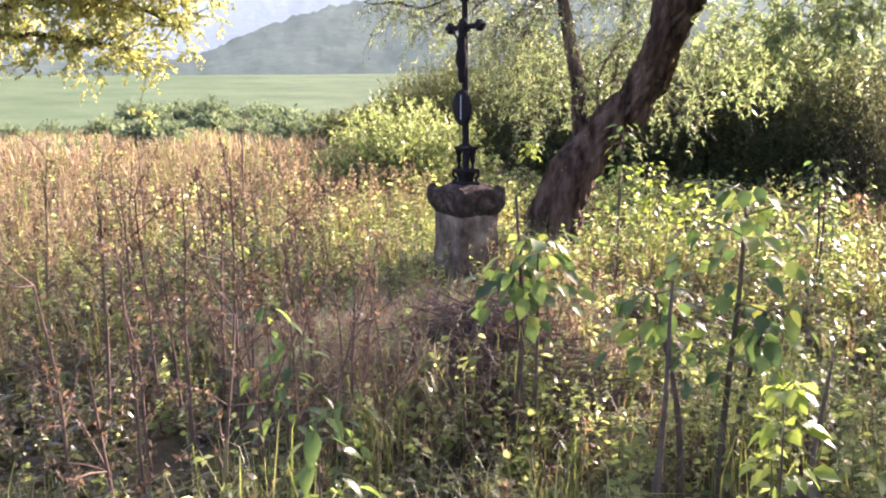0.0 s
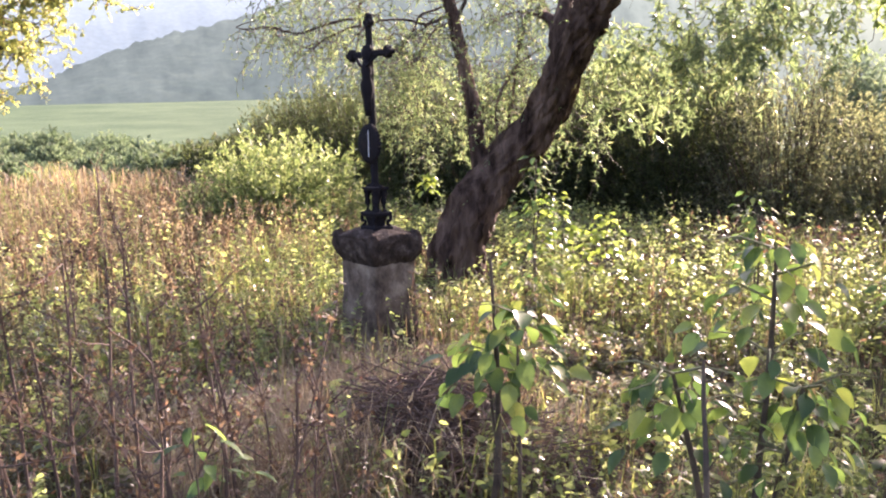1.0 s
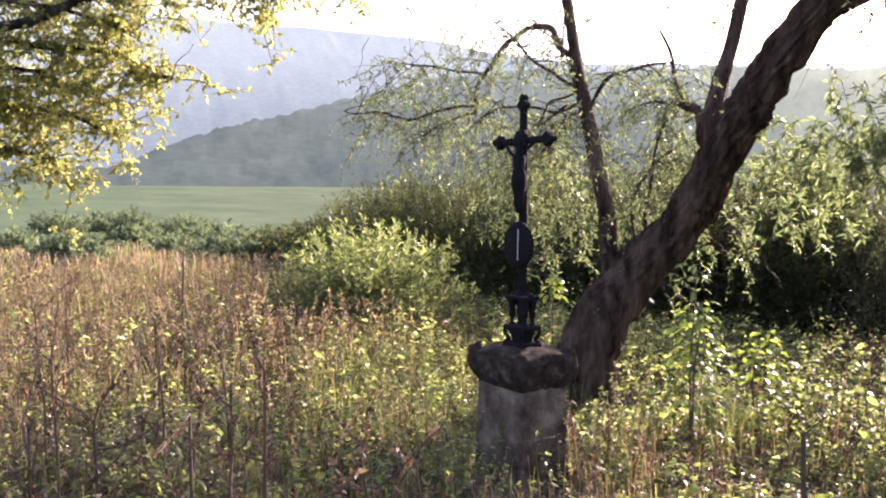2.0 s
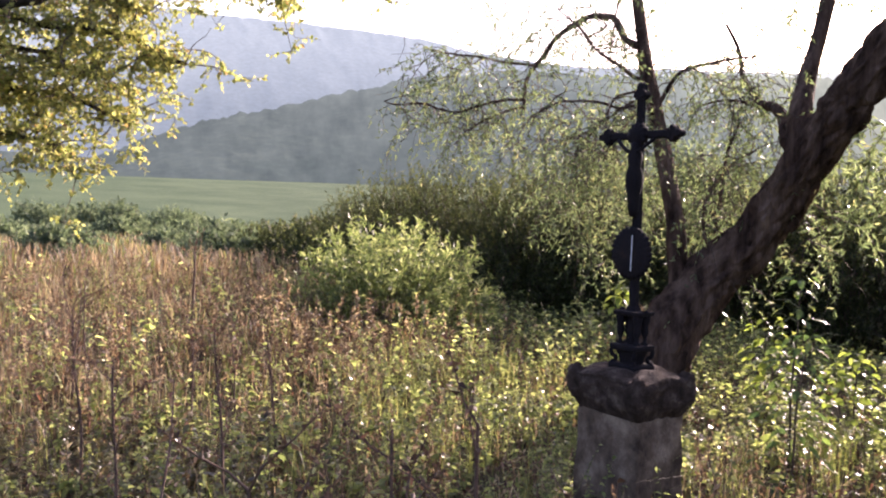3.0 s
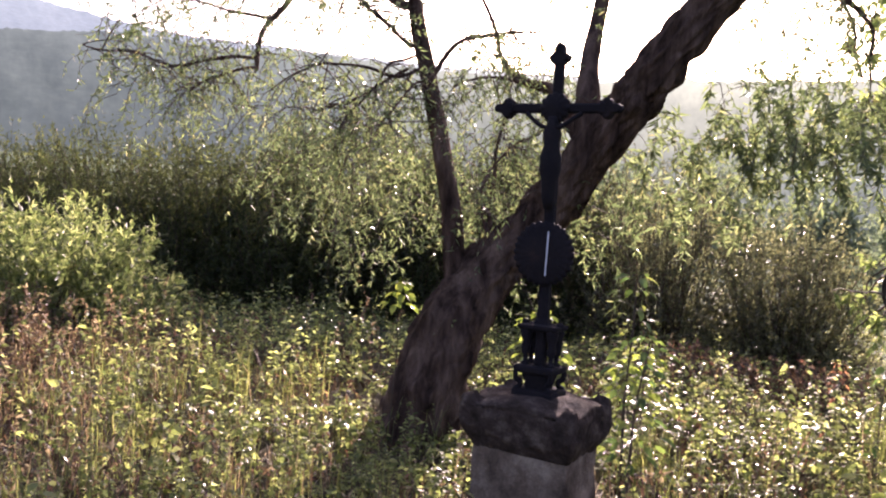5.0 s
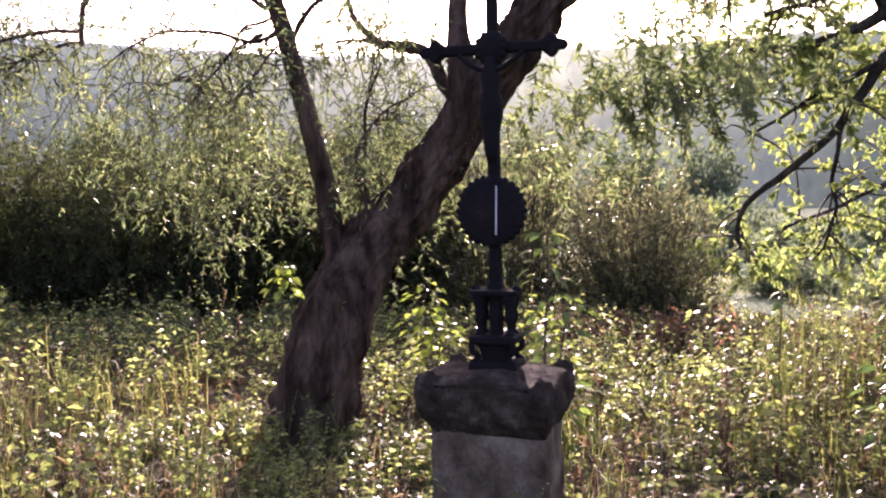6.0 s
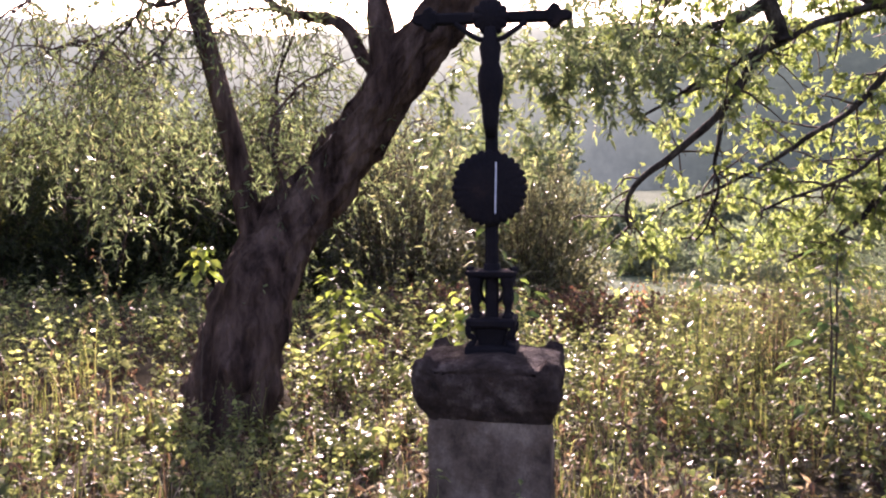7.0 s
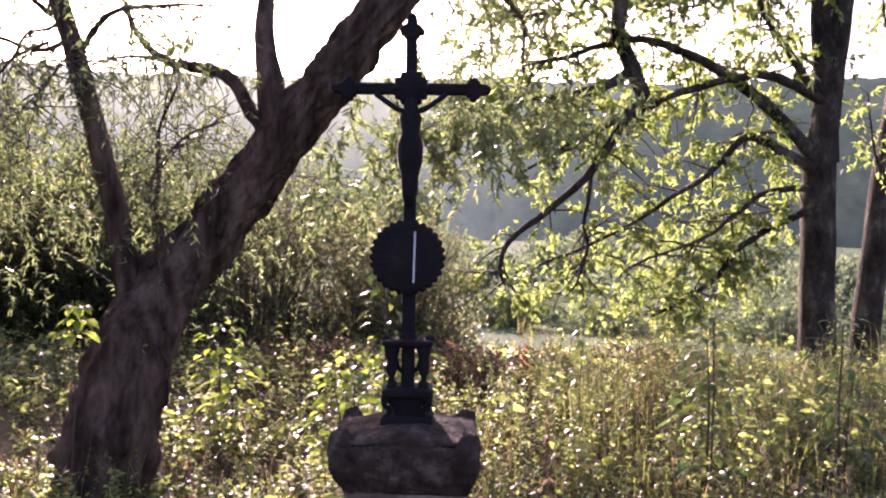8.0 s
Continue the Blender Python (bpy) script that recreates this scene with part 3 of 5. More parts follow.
WILLOW_LIMBS = [
    ([(-1.15, 3.2, 2.4), (-1.38, 3.3, 2.74), (-1.65, 3.48, 2.98), (-1.93, 3.7, 3.08), (-2.28, 4.0, 3.2), (-2.54, 4.14, 3.52), (-2.8, 4.2, 4.0)], 0.07, 0.02),
    ([(-1.9, 3.68, 3.07), (-2.3, 3.6, 3.12), (-2.7, 3.5, 3.05)], 0.022, 0.01),
    ([(-2.66, 2.75, 3.6), (-3.3, 2.9, 4.0), (-3.8, 2.95, 4.1), (-4.15, 2.85, 3.85), (-4.4, 2.78, 3.5), (-4.48, 2.74, 3.15)], 0.048, 0.026),
    ([(-4.35, 2.8, 3.58), (-4.8, 2.6, 3.75), (-5.2, 2.4, 3.8), (-5.5, 2.2, 3.85)], 0.022, 0.009),
    ([(-4.46, 2.75, 3.25), (-4.7, 2.3, 3.15), (-4.9, 1.8, 3.1), (-5.2, 1.3, 3.15)], 0.024, 0.009),
    ([(-4.48, 2.74, 3.18), (-4.6, 2.4, 3.0), (-4.75, 2.2, 2.8)], 0.02, 0.009),
    ([(-2.61, 2.74, 3.3), (-2.8, 2.4, 3.5), (-2.95, 2.2, 3.7), (-3.1, 2.0, 3.95)], 0.026, 0.01),
    ([(-2.52, 2.77, 3.12), (-2.65, 2.5, 3.0), (-2.9, 2.3, 3.05), (-3.2, 2.2, 3.1), (-3.5, 2.1, 2.95)], 0.024, 0.009),
    ([(-2.6, 2.6, 3.08), (-2.9, 2.5, 2.95), (-3.2, 2.45, 2.8), (-3.5, 2.44, 2.65)], 0.017, 0.007),
    ([(-2.55, 2.75, 3.25), (-2.7, 2.4, 3.1), (-2.95, 2.3, 2.75), (-3.05, 2.3, 2.5)], 0.017, 0.007),
    ([(-2.5, 2.77, 3.0), (-2.55, 2.4, 2.85), (-2.7, 2.3, 2.55)], 0.015, 0.006),
    ([(-2.48, 2.78, 3.0), (-2.3, 2.85, 3.3), (-2.0, 2.95, 3.42), (-1.6, 3.05, 3.45)], 0.03, 0.012),
    ([(-1.75, 2.85, 1.4), (-1.95, 2.95, 1.75), (-2.05, 3.05, 2.15), (-1.8, 3.1, 2.45), (-1.55, 3.1, 2.6)], 0.025, 0.009),
    ([(-1.9, 2.9, 1.3), (-2.05, 3.2, 1.8), (-2.1, 3.3, 2.4), (-1.95, 3.4, 2.9)], 0.035, 0.012),
    ([(-0.5, 3.34, 3.3), (0.1, 3.7, 3.85), (0.5, 4.1, 3.9), (0.75, 4.3, 3.6), (0.8, 4.4, 3.2)], 0.05, 0.014),
    ([(0.2, 3.5, 4.2), (1.0, 3.7, 4.9), (1.9, 4.0, 5.0), (2.3, 4.1, 4.7)], 0.05, 0.014),
    ([(-0.2, 3.4, 3.7), (0.2, 4.3, 4.1), (0.5, 5.0, 3.9), (0.6, 5.4, 3.3)], 0.045, 0.012),
    ([(-1.3, 3.8, 4.2), (-0.7, 4.4, 4.6), (0.0, 4.9, 4.3)], 0.035, 0.012),
    ([(-2.8, 2.7, 4.3), (-3.5, 3.4, 4.8), (-4.3, 4.0, 4.6), (-4.8, 4.3, 4.0)], 0.04, 0.012),
]
paths = [path_trunk[121:], path_left[20:], path_up[10:]]
for pts, a, b in WILLOW_LIMBS:
    me, pth = limb(pts, a * (0.95 if a > 0.06 else 0.78), b * 0.8, 30, 8, 0.1, 0.09)
    part("branch", me, BARK, willow)
    paths.append(pth)
# thin drooping shoots and their leaves
tw, lf = Soup(), Soup()


def willow_leaves(shoots, per, soup, size=1.0):
    at, way = along(shoots, per, 0.1)
    m = len(at)
    d = unit(way * 0.45 + rng.standard_normal((m, 3)) * 0.65 + (0, 0, -0.15))
    soup.leaves(at, d, rng.standard_normal((m, 3)) + (-0.15, 0.55, 0.3), size * rng.uniform(0.045, 0.09, m), size * rng.uniform(0.012, 0.021, m), 0, 0.2, False)


def hanging(start, length, spread, k=7):
    m = len(start)
    d = unit(rng.standard_normal((m, 3)) * (spread, spread, 0.25) + (0, 0, -0.15))
    L = length * rng.uniform(0.45, 1.2, (m, 1))
    out, p = [start], start
    for q in range(k - 1):
        d = unit(d + rng.standard_normal((m, 3)) * 0.3 + (0, 0, -0.3))
        p = p + d * L / (k - 1)
        out.append(p)
    return np.stack(out, 1)


for pth in paths[3:]:
    sh = side_twigs(pth, 16, 0.6, 0.0, 6, 0.2)
    tw.tubes(sh, np.linspace(0.007, 0.002, 6)[None].repeat(len(sh), 0), 4)
    hg = hanging(np.concatenate([pth[rng.integers(6, len(pth), 10)], sh[:, -1], sh[:, 3], sh[:, 4]]), 0.6, 0.9)
    tw.tubes(hg, np.linspace(0.004, 0.0012, 7)[None].repeat(len(hg), 0), 3)
    willow_leaves(hg, 13 if pth[-1][0] > -1.5 else 10, lf)
# curtains of hanging shoots: centre, spread, count, length
for c, sp, m, L in (((-3.75, 3.1, 2.55), (0.42, 0.35, 0.35), 60, 1.0), ((-2.9, 3.6, 2.5), (0.8, 0.6, 0.35), 42, 0.85), ((-4.6, 2.4, 3.3), (0.4, 0.3, 0.3), 22, 0.7),
                    ((-5.1, 2.1, 3.5), (0.3, 0.25, 0.3), 24, 0.8), ((-4.7, 2.6, 4.2), (0.6, 0.4, 0.3), 34, 0.6), ((0.6, 3.9, 2.8), (0.42, 0.35, 0.2), 42, 0.6), ((-0.55, 3.9, 2.2), (0.35, 0.3, 0.2), 30, 0.5), ((0.3, 4.9, 3.05), (0.3, 0.4, 0.25), 36, 0.8),
                    ((0.3, 3.7, 2.7), (0.5, 0.3, 0.18), 56, 0.5), ((-3.4, 3.1, 2.0), (0.45, 0.3, 0.25), 44, 0.6), ((-2.6, 3.9, 2.0), (0.6, 0.4, 0.25), 44, 0.7), ((1.6, 4.3, 5.0), (0.6, 0.4, 0.35), 24, 0.8), ((-3.1, 2.5, 2.1), (0.3, 0.2, 0.3), 24, 0.7), ((-1.7, 3.9, 2.3), (0.6, 0.4, 0.4), 44, 0.8), ((-1.4, 4.2, 4.6), (1.6, 1.1, 0.6), 110, 1.0), ((0.6, 4.2, 5.0), (1.2, 0.9, 0.5), 80, 1.0)):
    hg = hanging(np.array(c) + rng.standard_normal((m, 3)) * sp, L, 0.8)
    tw.tubes(hg, np.linspace(0.004, 0.0012, 7)[None].repeat(m, 0), 3)
    willow_leaves(hg, 32 if c[0] > -1 else 24, lf, 1.4 if c[0] > -1 else 1.0)
    if c[0] < -1:
        bare = hanging(np.array(c) + rng.standard_normal((m // 2, 3)) * sp, 1.1 * L, 1.2)
        tw.tubes(bare, np.linspace(0.006, 0.0015, 7)[None].repeat(len(bare), 0), 3)
# short dead spurs on the trunk
sp = side_twigs(path_trunk[45:128], 70, 0.26, 0.2, 4, 0.0)
tw.tubes(sp, np.linspace(0.005, 0.0015, 4)[None].repeat(len(sp), 0), 3)
willow_leaves(sp, 4, lf)
part("twig_spray", tw.mesh("twig_spray"), TWIG, willow, kind="stuff")
part("foliage", lf.mesh("foliage"), WILLOW, willow, "narrow yellow-green leaves hanging in curtains", kind="stuff")

# ---- shrubs ----


def shrub(name, label, at, rx, ry, h, shoots, per, leaf, mat, fine=False, category="shrub", upright=0.5, group="", low_leaf=0.22, even=0.78):
    """Many shoots fanned out from the foot, leafy on their outer part."""
    x, y = at
    z = float(ground_z(x, y))
    ob = thing(name, (x, y, z), label, category, group)
    th, u = rng.uniform(0, 2 * np.pi, shoots), np.sqrt(rng.uniform(0, 1, shoots))
    foot = np.stack([x + 0.45 * rx * u * np.cos(th), y + 0.45 * ry * u * np.sin(th), np.full(shoots, z - 0.05)], 1)
    ph = rng.uniform(0, 1, shoots)
    top = np.stack([x + rx * u * np.cos(th), y + ry * u * np.sin(th), z + h * np.sqrt(np.maximum(0.05, 1 - u ** 2.6)) * rng.uniform(even, 1.1 - 0.05 * (even > 0.7), shoots)], 1)
    low = rng.uniform(0, 1, shoots) < 0.3
    top[low, 2] = z + (top[low, 2] - z) * rng.uniform(0.25, 0.8, low.sum())
    k = 6
    f = np.linspace(0, 1, k)[None, :, None]
    path = foot[:, None] * (1 - f) + top[:, None] * f
    path[..., :2] += ((foot - top)[:, None, :2] * (f * (1 - f)) * upright)
    path += rng.standard_normal((shoots, k, 3)) * 0.03 * h * f
    s = Soup()
    bare = path[:min(shoots, 240 if abs(x) + abs(y) < 32 else 45)]
    s.tubes(bare, np.linspace(0.006, 0.0015, k)[None] * (h ** 0.7) * np.ones((len(bare), 1)), 3)
    part("stem_clump", s.mesh("stem_clump"), TWIG, ob, kind="stuff")
    s = Soup()
    base, way = along(path, per, low_leaf)
    m = len(base)
    d = unit(way * 0.75 + unit(rng.standard_normal((m, 3))) * 0.85)
    s.leaves(base, d, rng.standard_normal((m, 3)), leaf[0] * rng.uniform(0.6, 1.25, m), leaf[1] * rng.uniform(0.7, 1.2, m), 0, 0.2, fine)
    part("foliage", s.mesh("foliage"), mat, ob, kind="stuff")
    return ob


shrub("willow_bush", "bright green young willow bush with upright leafy shoots", (-9.0, 3.7), 1.95, 1.9, 1.86, 560, 36, (0.125, 0.034), BUSHLEAF, True, "bush", low_leaf=0.42, even=0.55)
for x, y, rx, ry, h in ((-0.6, 9.5, 1.4, 1.3, 2.3), (-2.6, 9.8, 1.8, 1.5, 3.1), (-4.8, 9.9, 1.9, 1.5, 3.25), (-7.0, 9.6, 2.0, 1.5, 3.3), (-9.3, 9.2, 2.1, 1.6, 3.3), (-11.7, 8.9, 2.3, 1.7, 3.35), (-14.3, 8.8, 2.4, 1.8, 3.4), (-17.0, 8.9, 2.4, 1.8, 3.35), (-19.8, 9.2, 2.3, 1.8, 2.8)):
    if x < -4:
        shrub("hedge_shrub", "dense dark green shrub in an overgrown hedge, lit along its top", (x, y), rx, ry, h * 1.04, 800, 50, (0.105, 0.03), SHRUBLEAF, False, "shrub", 0.4, "overgrown hedge")
    else:
        shrub("hedge_shrub", "looser grey-green shrub at the end of the hedge, leaves lightened for haze", (x, y), rx, ry, h * 1.02, 600, 26, (0.085, 0.032), PALESHRUBLEAF, False, "shrub", 0.4, "overgrown hedge")
for x, y, rx, h in ((-23.0, 9.6, 2.3, 2.2), (-26.5, 10.0, 2.3, 1.9), (-30, 10.4, 2.4, 1.8), (-35, 10.5, 2.6, 1.8), (-39, 9.3, 1.8, 1.5)):
    # beyond x = -32 the leaf colour is paled to imitate haze
    shrub("hedge_shrub", "low dark green hedge shrub at the meadow edge", (x, y), rx, rx * 0.8, h, 330, 26, (0.2, 0.075), SHRUBLEAF if x > -32 else HAZETINTLEAF, False, "shrub", 0.4, "overgrown hedge")
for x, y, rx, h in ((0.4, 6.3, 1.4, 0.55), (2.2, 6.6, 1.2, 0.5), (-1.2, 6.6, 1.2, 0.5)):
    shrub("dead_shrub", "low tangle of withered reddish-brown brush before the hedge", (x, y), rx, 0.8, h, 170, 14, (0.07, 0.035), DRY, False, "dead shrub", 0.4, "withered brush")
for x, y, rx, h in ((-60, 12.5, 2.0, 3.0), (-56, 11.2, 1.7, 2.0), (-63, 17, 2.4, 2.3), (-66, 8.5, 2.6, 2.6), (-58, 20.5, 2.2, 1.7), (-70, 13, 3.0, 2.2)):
    shrub("round_bush", "rounded bush out on the pasture, its green greyed for haze", (x, y), rx, rx, h, 220, 22, (0.3, 0.15), HAZETINTLEAF, False, "bush", 0.4, "bushes on the pasture")
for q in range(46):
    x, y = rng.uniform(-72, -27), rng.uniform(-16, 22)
    shrub("scrub_bush", "low green scrub bush out on the pasture, leaves paled for haze", (x, y), rng.uniform(1.0, 2.6), rng.uniform(1.0, 2.0), rng.uniform(0.8, 2.0), 100, 15, (0.3, 0.13), HAZETINTLEAF, False, "bush", 0.4, "scrub on the pasture")
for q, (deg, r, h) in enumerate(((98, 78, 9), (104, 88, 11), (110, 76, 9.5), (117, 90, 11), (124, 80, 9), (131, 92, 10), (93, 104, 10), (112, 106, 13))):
    shrub("valley_tree", "rounded tree in the valley, leaves paled for mist", (r * math.cos(radians(deg)), r * math.sin(radians(deg))), 5.5, 5.0, h, 240, 22, (0.6, 0.34), MISTTINTLEAF, False, "tree", 0.5, "trees in the valley")
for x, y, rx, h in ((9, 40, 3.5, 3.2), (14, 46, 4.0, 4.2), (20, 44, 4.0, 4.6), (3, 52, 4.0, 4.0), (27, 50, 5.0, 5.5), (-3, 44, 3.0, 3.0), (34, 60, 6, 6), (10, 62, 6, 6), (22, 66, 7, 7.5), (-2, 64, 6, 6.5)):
    shrub("valley_bush", "green rounded bush in the valley, leaves paled for mist", (x, y), rx, rx, 0.6 * h, 300, 26, (0.34, 0.19), MISTTINTLEAF, False, "bush", 0.4, "bushes in the valley")

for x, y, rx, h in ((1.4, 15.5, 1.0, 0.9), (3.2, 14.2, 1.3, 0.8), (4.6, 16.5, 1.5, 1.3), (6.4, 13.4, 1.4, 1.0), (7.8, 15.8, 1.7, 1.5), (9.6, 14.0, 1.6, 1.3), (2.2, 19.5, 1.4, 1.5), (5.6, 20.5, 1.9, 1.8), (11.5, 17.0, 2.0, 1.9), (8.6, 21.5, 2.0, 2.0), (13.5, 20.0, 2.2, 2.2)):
    shrub("slope_bush", "loose green bush on the grassy slope to the valley, paled for mist", (x, y), rx, rx * 0.8, h, 150, 22, (0.11, 0.05), MISTTINTLEAF, False, "bush", 0.4, "bushes on the slope")

# ---- the trees beside the cross ----
ash = thing("ash_tree", (4.9, 7.6, 0), "grey-barked ash tree with long low branches and yellow-green leaves", "tree")


def at_depth(pts, y, bow=0.0):
    return [(x, y + bow * i / max(1, len(pts) - 1), z) for i, (x, z) in enumerate(pts)]


me, p1 = furrowed(at_depth([(4.8, -0.2), (4.78, 0.1), (4.75, 1.2), (4.74, 2.46), (4.82, 3.5), (4.95, 4.55), (5.1, 6.0), (5.2, 7.5)], 7.6), [0.27, 0.23, 0.205, 0.19, 0.165, 0.15, 0.13, 0.1], 70, 30, 0.016, 3)
part("trunk", me, BARK_GREY, ash)
me, p2 = furrowed(at_depth([(4.83, 2.6), (4.79, 3.16), (4.71, 4.0), (4.67, 4.6), (4.6, 5.8), (4.4, 7.2)], 7.55), [0.12, 0.12, 0.12, 0.11, 0.09, 0.06], 40, 20, 0.01, 4)
part("limb", me, BARK_GREY, ash)
ASH = [
    ([(4.7, 2.6), (4.25, 3.1), (3.64, 3.58), (3.12, 3.85), (2.66, 4.01), (2.25, 4.02), (1.46, 3.79), (1.08, 3.7)], 7.55, -0.3, 0.055, 0.014),
    ([(2.27, 3.63), (2.03, 3.47), (1.66, 3.35), (1.32, 3.28), (0.9, 3.3), (0.62, 3.32)], 7.2, -0.1, 0.045, 0.014),
    ([(2.07, 5.27), (2.11, 4.47), (2.16, 4.08), (2.25, 3.81), (2.41, 3.48), (2.48, 3.2)], 7.2, 0.0, 0.06, 0.062),
    ([(2.43, 3.35), (2.21, 3.0), (1.98, 2.66), (1.75, 2.33), (1.12, 1.78), (0.85, 1.51), (0.79, 1.23), (0.84, 1.06)], 7.2, 0.0, 0.045, 0.011),
    ([(4.7, 3.35), (4.11, 3.61), (3.63, 3.62), (2.81, 3.35), (2.47, 3.18), (1.71, 2.84), (0.96, 2.38)], 7.5, -0.3, 0.042, 0.011),
    ([(4.7, 2.45), (4.2, 2.77), (3.92, 2.88), (3.72, 2.85), (3.4, 2.5), (2.97, 2.18), (2.01, 1.61), (1.29, 1.28)], 7.5, 0.0, 0.042, 0.01),
    ([(4.75, 2.1), (4.16, 1.85), (3.89, 1.61), (3.49, 1.22), (3.08, 0.9), (2.66, 0.65)], 7.5, 0.0, 0.034, 0.012),
    ([(4.75, 3.3), (4.51, 3.59), (4.25, 4.07), (4.04, 4.34), (3.78, 4.98)], 7.55, 0.0, 0.04, 0.015),
    ([(1.85, 2.43), (1.79, 1.86), (1.83, 1.52), (1.74, 1.18), (1.57, 0.97)], 7.2, 0.0, 0.018, 0.006),
    ([(4.72, 2.3), (3.98, 2.2), (3.64, 1.92), (3.24, 1.67), (2.35, 1.28)], 7.5, -0.2, 0.026, 0.009),
    ([(2.11, 4.5), (1.7, 4.5), (1.2, 4.25), (0.7, 4.2)], 7.2, -0.2, 0.018, 0.006),
    ([(2.11, 4.6), (2.6, 4.75), (3.1, 4.6), (3.5, 4.3)], 7.2, 0.1, 0.018, 0.006),
    ([(5.0, 4.6), (4.2, 5.2), (3.2, 5.4), (2.2, 5.2)], 7.6, -1.0, 0.06, 0.02),
    ([(5.1, 5.0), (5.8, 5.6), (6.6, 5.7), (7.2, 5.3)], 7.6, -0.8, 0.06, 0.02),
]
apaths = []
for pts, y, bow, a, b in ASH:
    me, pth = limb(at_depth(pts, y, bow), a * 1.6, b * 1.5, 34, 9, 0.07, 0.05)
    part("branch", me, BARK_GREY, ash)
    apaths.append(pth)


def ash_leaves(shoots, per, soup, L=0.1, W=0.044):
    at, way = along(shoots, per, 0.2)
    m = len(at)
    d = unit(way * 0.5 + rng.standard_normal((m, 3)) * 0.6 + (0, 0, -0.35))
    soup.leaves(at, d, rng.standard_normal((m, 3)) * 0.6 + (-0.2, 0.7, 0.45), L * rng.uniform(0.6, 1.3, m), W * rng.uniform(0.7, 1.3, m), 0, 0.2)


tw, lf = Soup(), Soup()
for i, pth in enumerate(apaths):
    if i == 2:
        continue
    a = side_twigs(pth, 14 if i in (3, 8) else 24, 0.85, 0.05, 6, 0.25)
    a[..., 1] += np.linspace(0, 0.55, 6)
    b = side_twigs(a[:, 2:].reshape(-1, 3), 45 if i in (3, 8) else 125, 0.36, 0.0, 5, 0.1)
    tw.tubes(a, np.linspace(0.016, 0.005, 6)[None].repeat(len(a), 0), 4)
    tw.tubes(b, np.linspace(0.006, 0.002, 5)[None].repeat(len(b), 0), 3)
    ash_leaves(b, 14, lf)
part("twig_spray", tw.mesh("twig_spray"), TWIG, ash, kind="stuff")
part("foliage", lf.mesh("foliage"), ASHLEAF, ash, "yellow-green leaflets lit from behind", kind="stuff")

ash2 = thing("ash_tree", (5.45, 8.2, 0), "slim leaning ash trunk beside a thicker one", "tree")
me, p3 = furrowed([(5.6, 8.2, -0.2), (5.62, 8.2, 0.1), (5.72, 8.2, 1.4), (5.86, 8.25, 2.5), (6.05, 8.3, 3.9), (6.2, 8.4, 5.3), (6.3, 8.5, 7.0)], [0.22, 0.19, 0.17, 0.155, 0.14, 0.12, 0.08], 60, 24, 0.012, 7)
part("trunk", me, BARK_GREY, ash2)
tw, lf = Soup(), Soup()
for pts, a, b in (([(6.05, 8.3, 3.9), (5.7, 8.0, 4.4), (5.5, 7.7, 4.8)], 0.03, 0.01), ([(5.85, 8.25, 2.4), (5.6, 8.0, 2.8), (5.45, 7.9, 3.5)], 0.025, 0.008), ([(6.2, 8.4, 5.2), (6.9, 8.1, 5.9), (7.6, 7.8, 5.8)], 0.05, 0.015)):
    me, pth = limb(pts, a, b, 20, 8)
    part("branch", me, BARK_GREY, ash2)
    c = side_twigs(pth, 22, 0.5, 0.1, 5, 0.3)
    tw.tubes(c, np.linspace(0.006, 0.002, 5)[None].repeat(len(c), 0), 3)
    ash_leaves(c, 10, lf)
part("twig_spray", tw.mesh("twig_spray"), TWIG, ash2, kind="stuff")
part("foliage", lf.mesh("foliage"), ASHLEAF, ash2, kind="stuff")

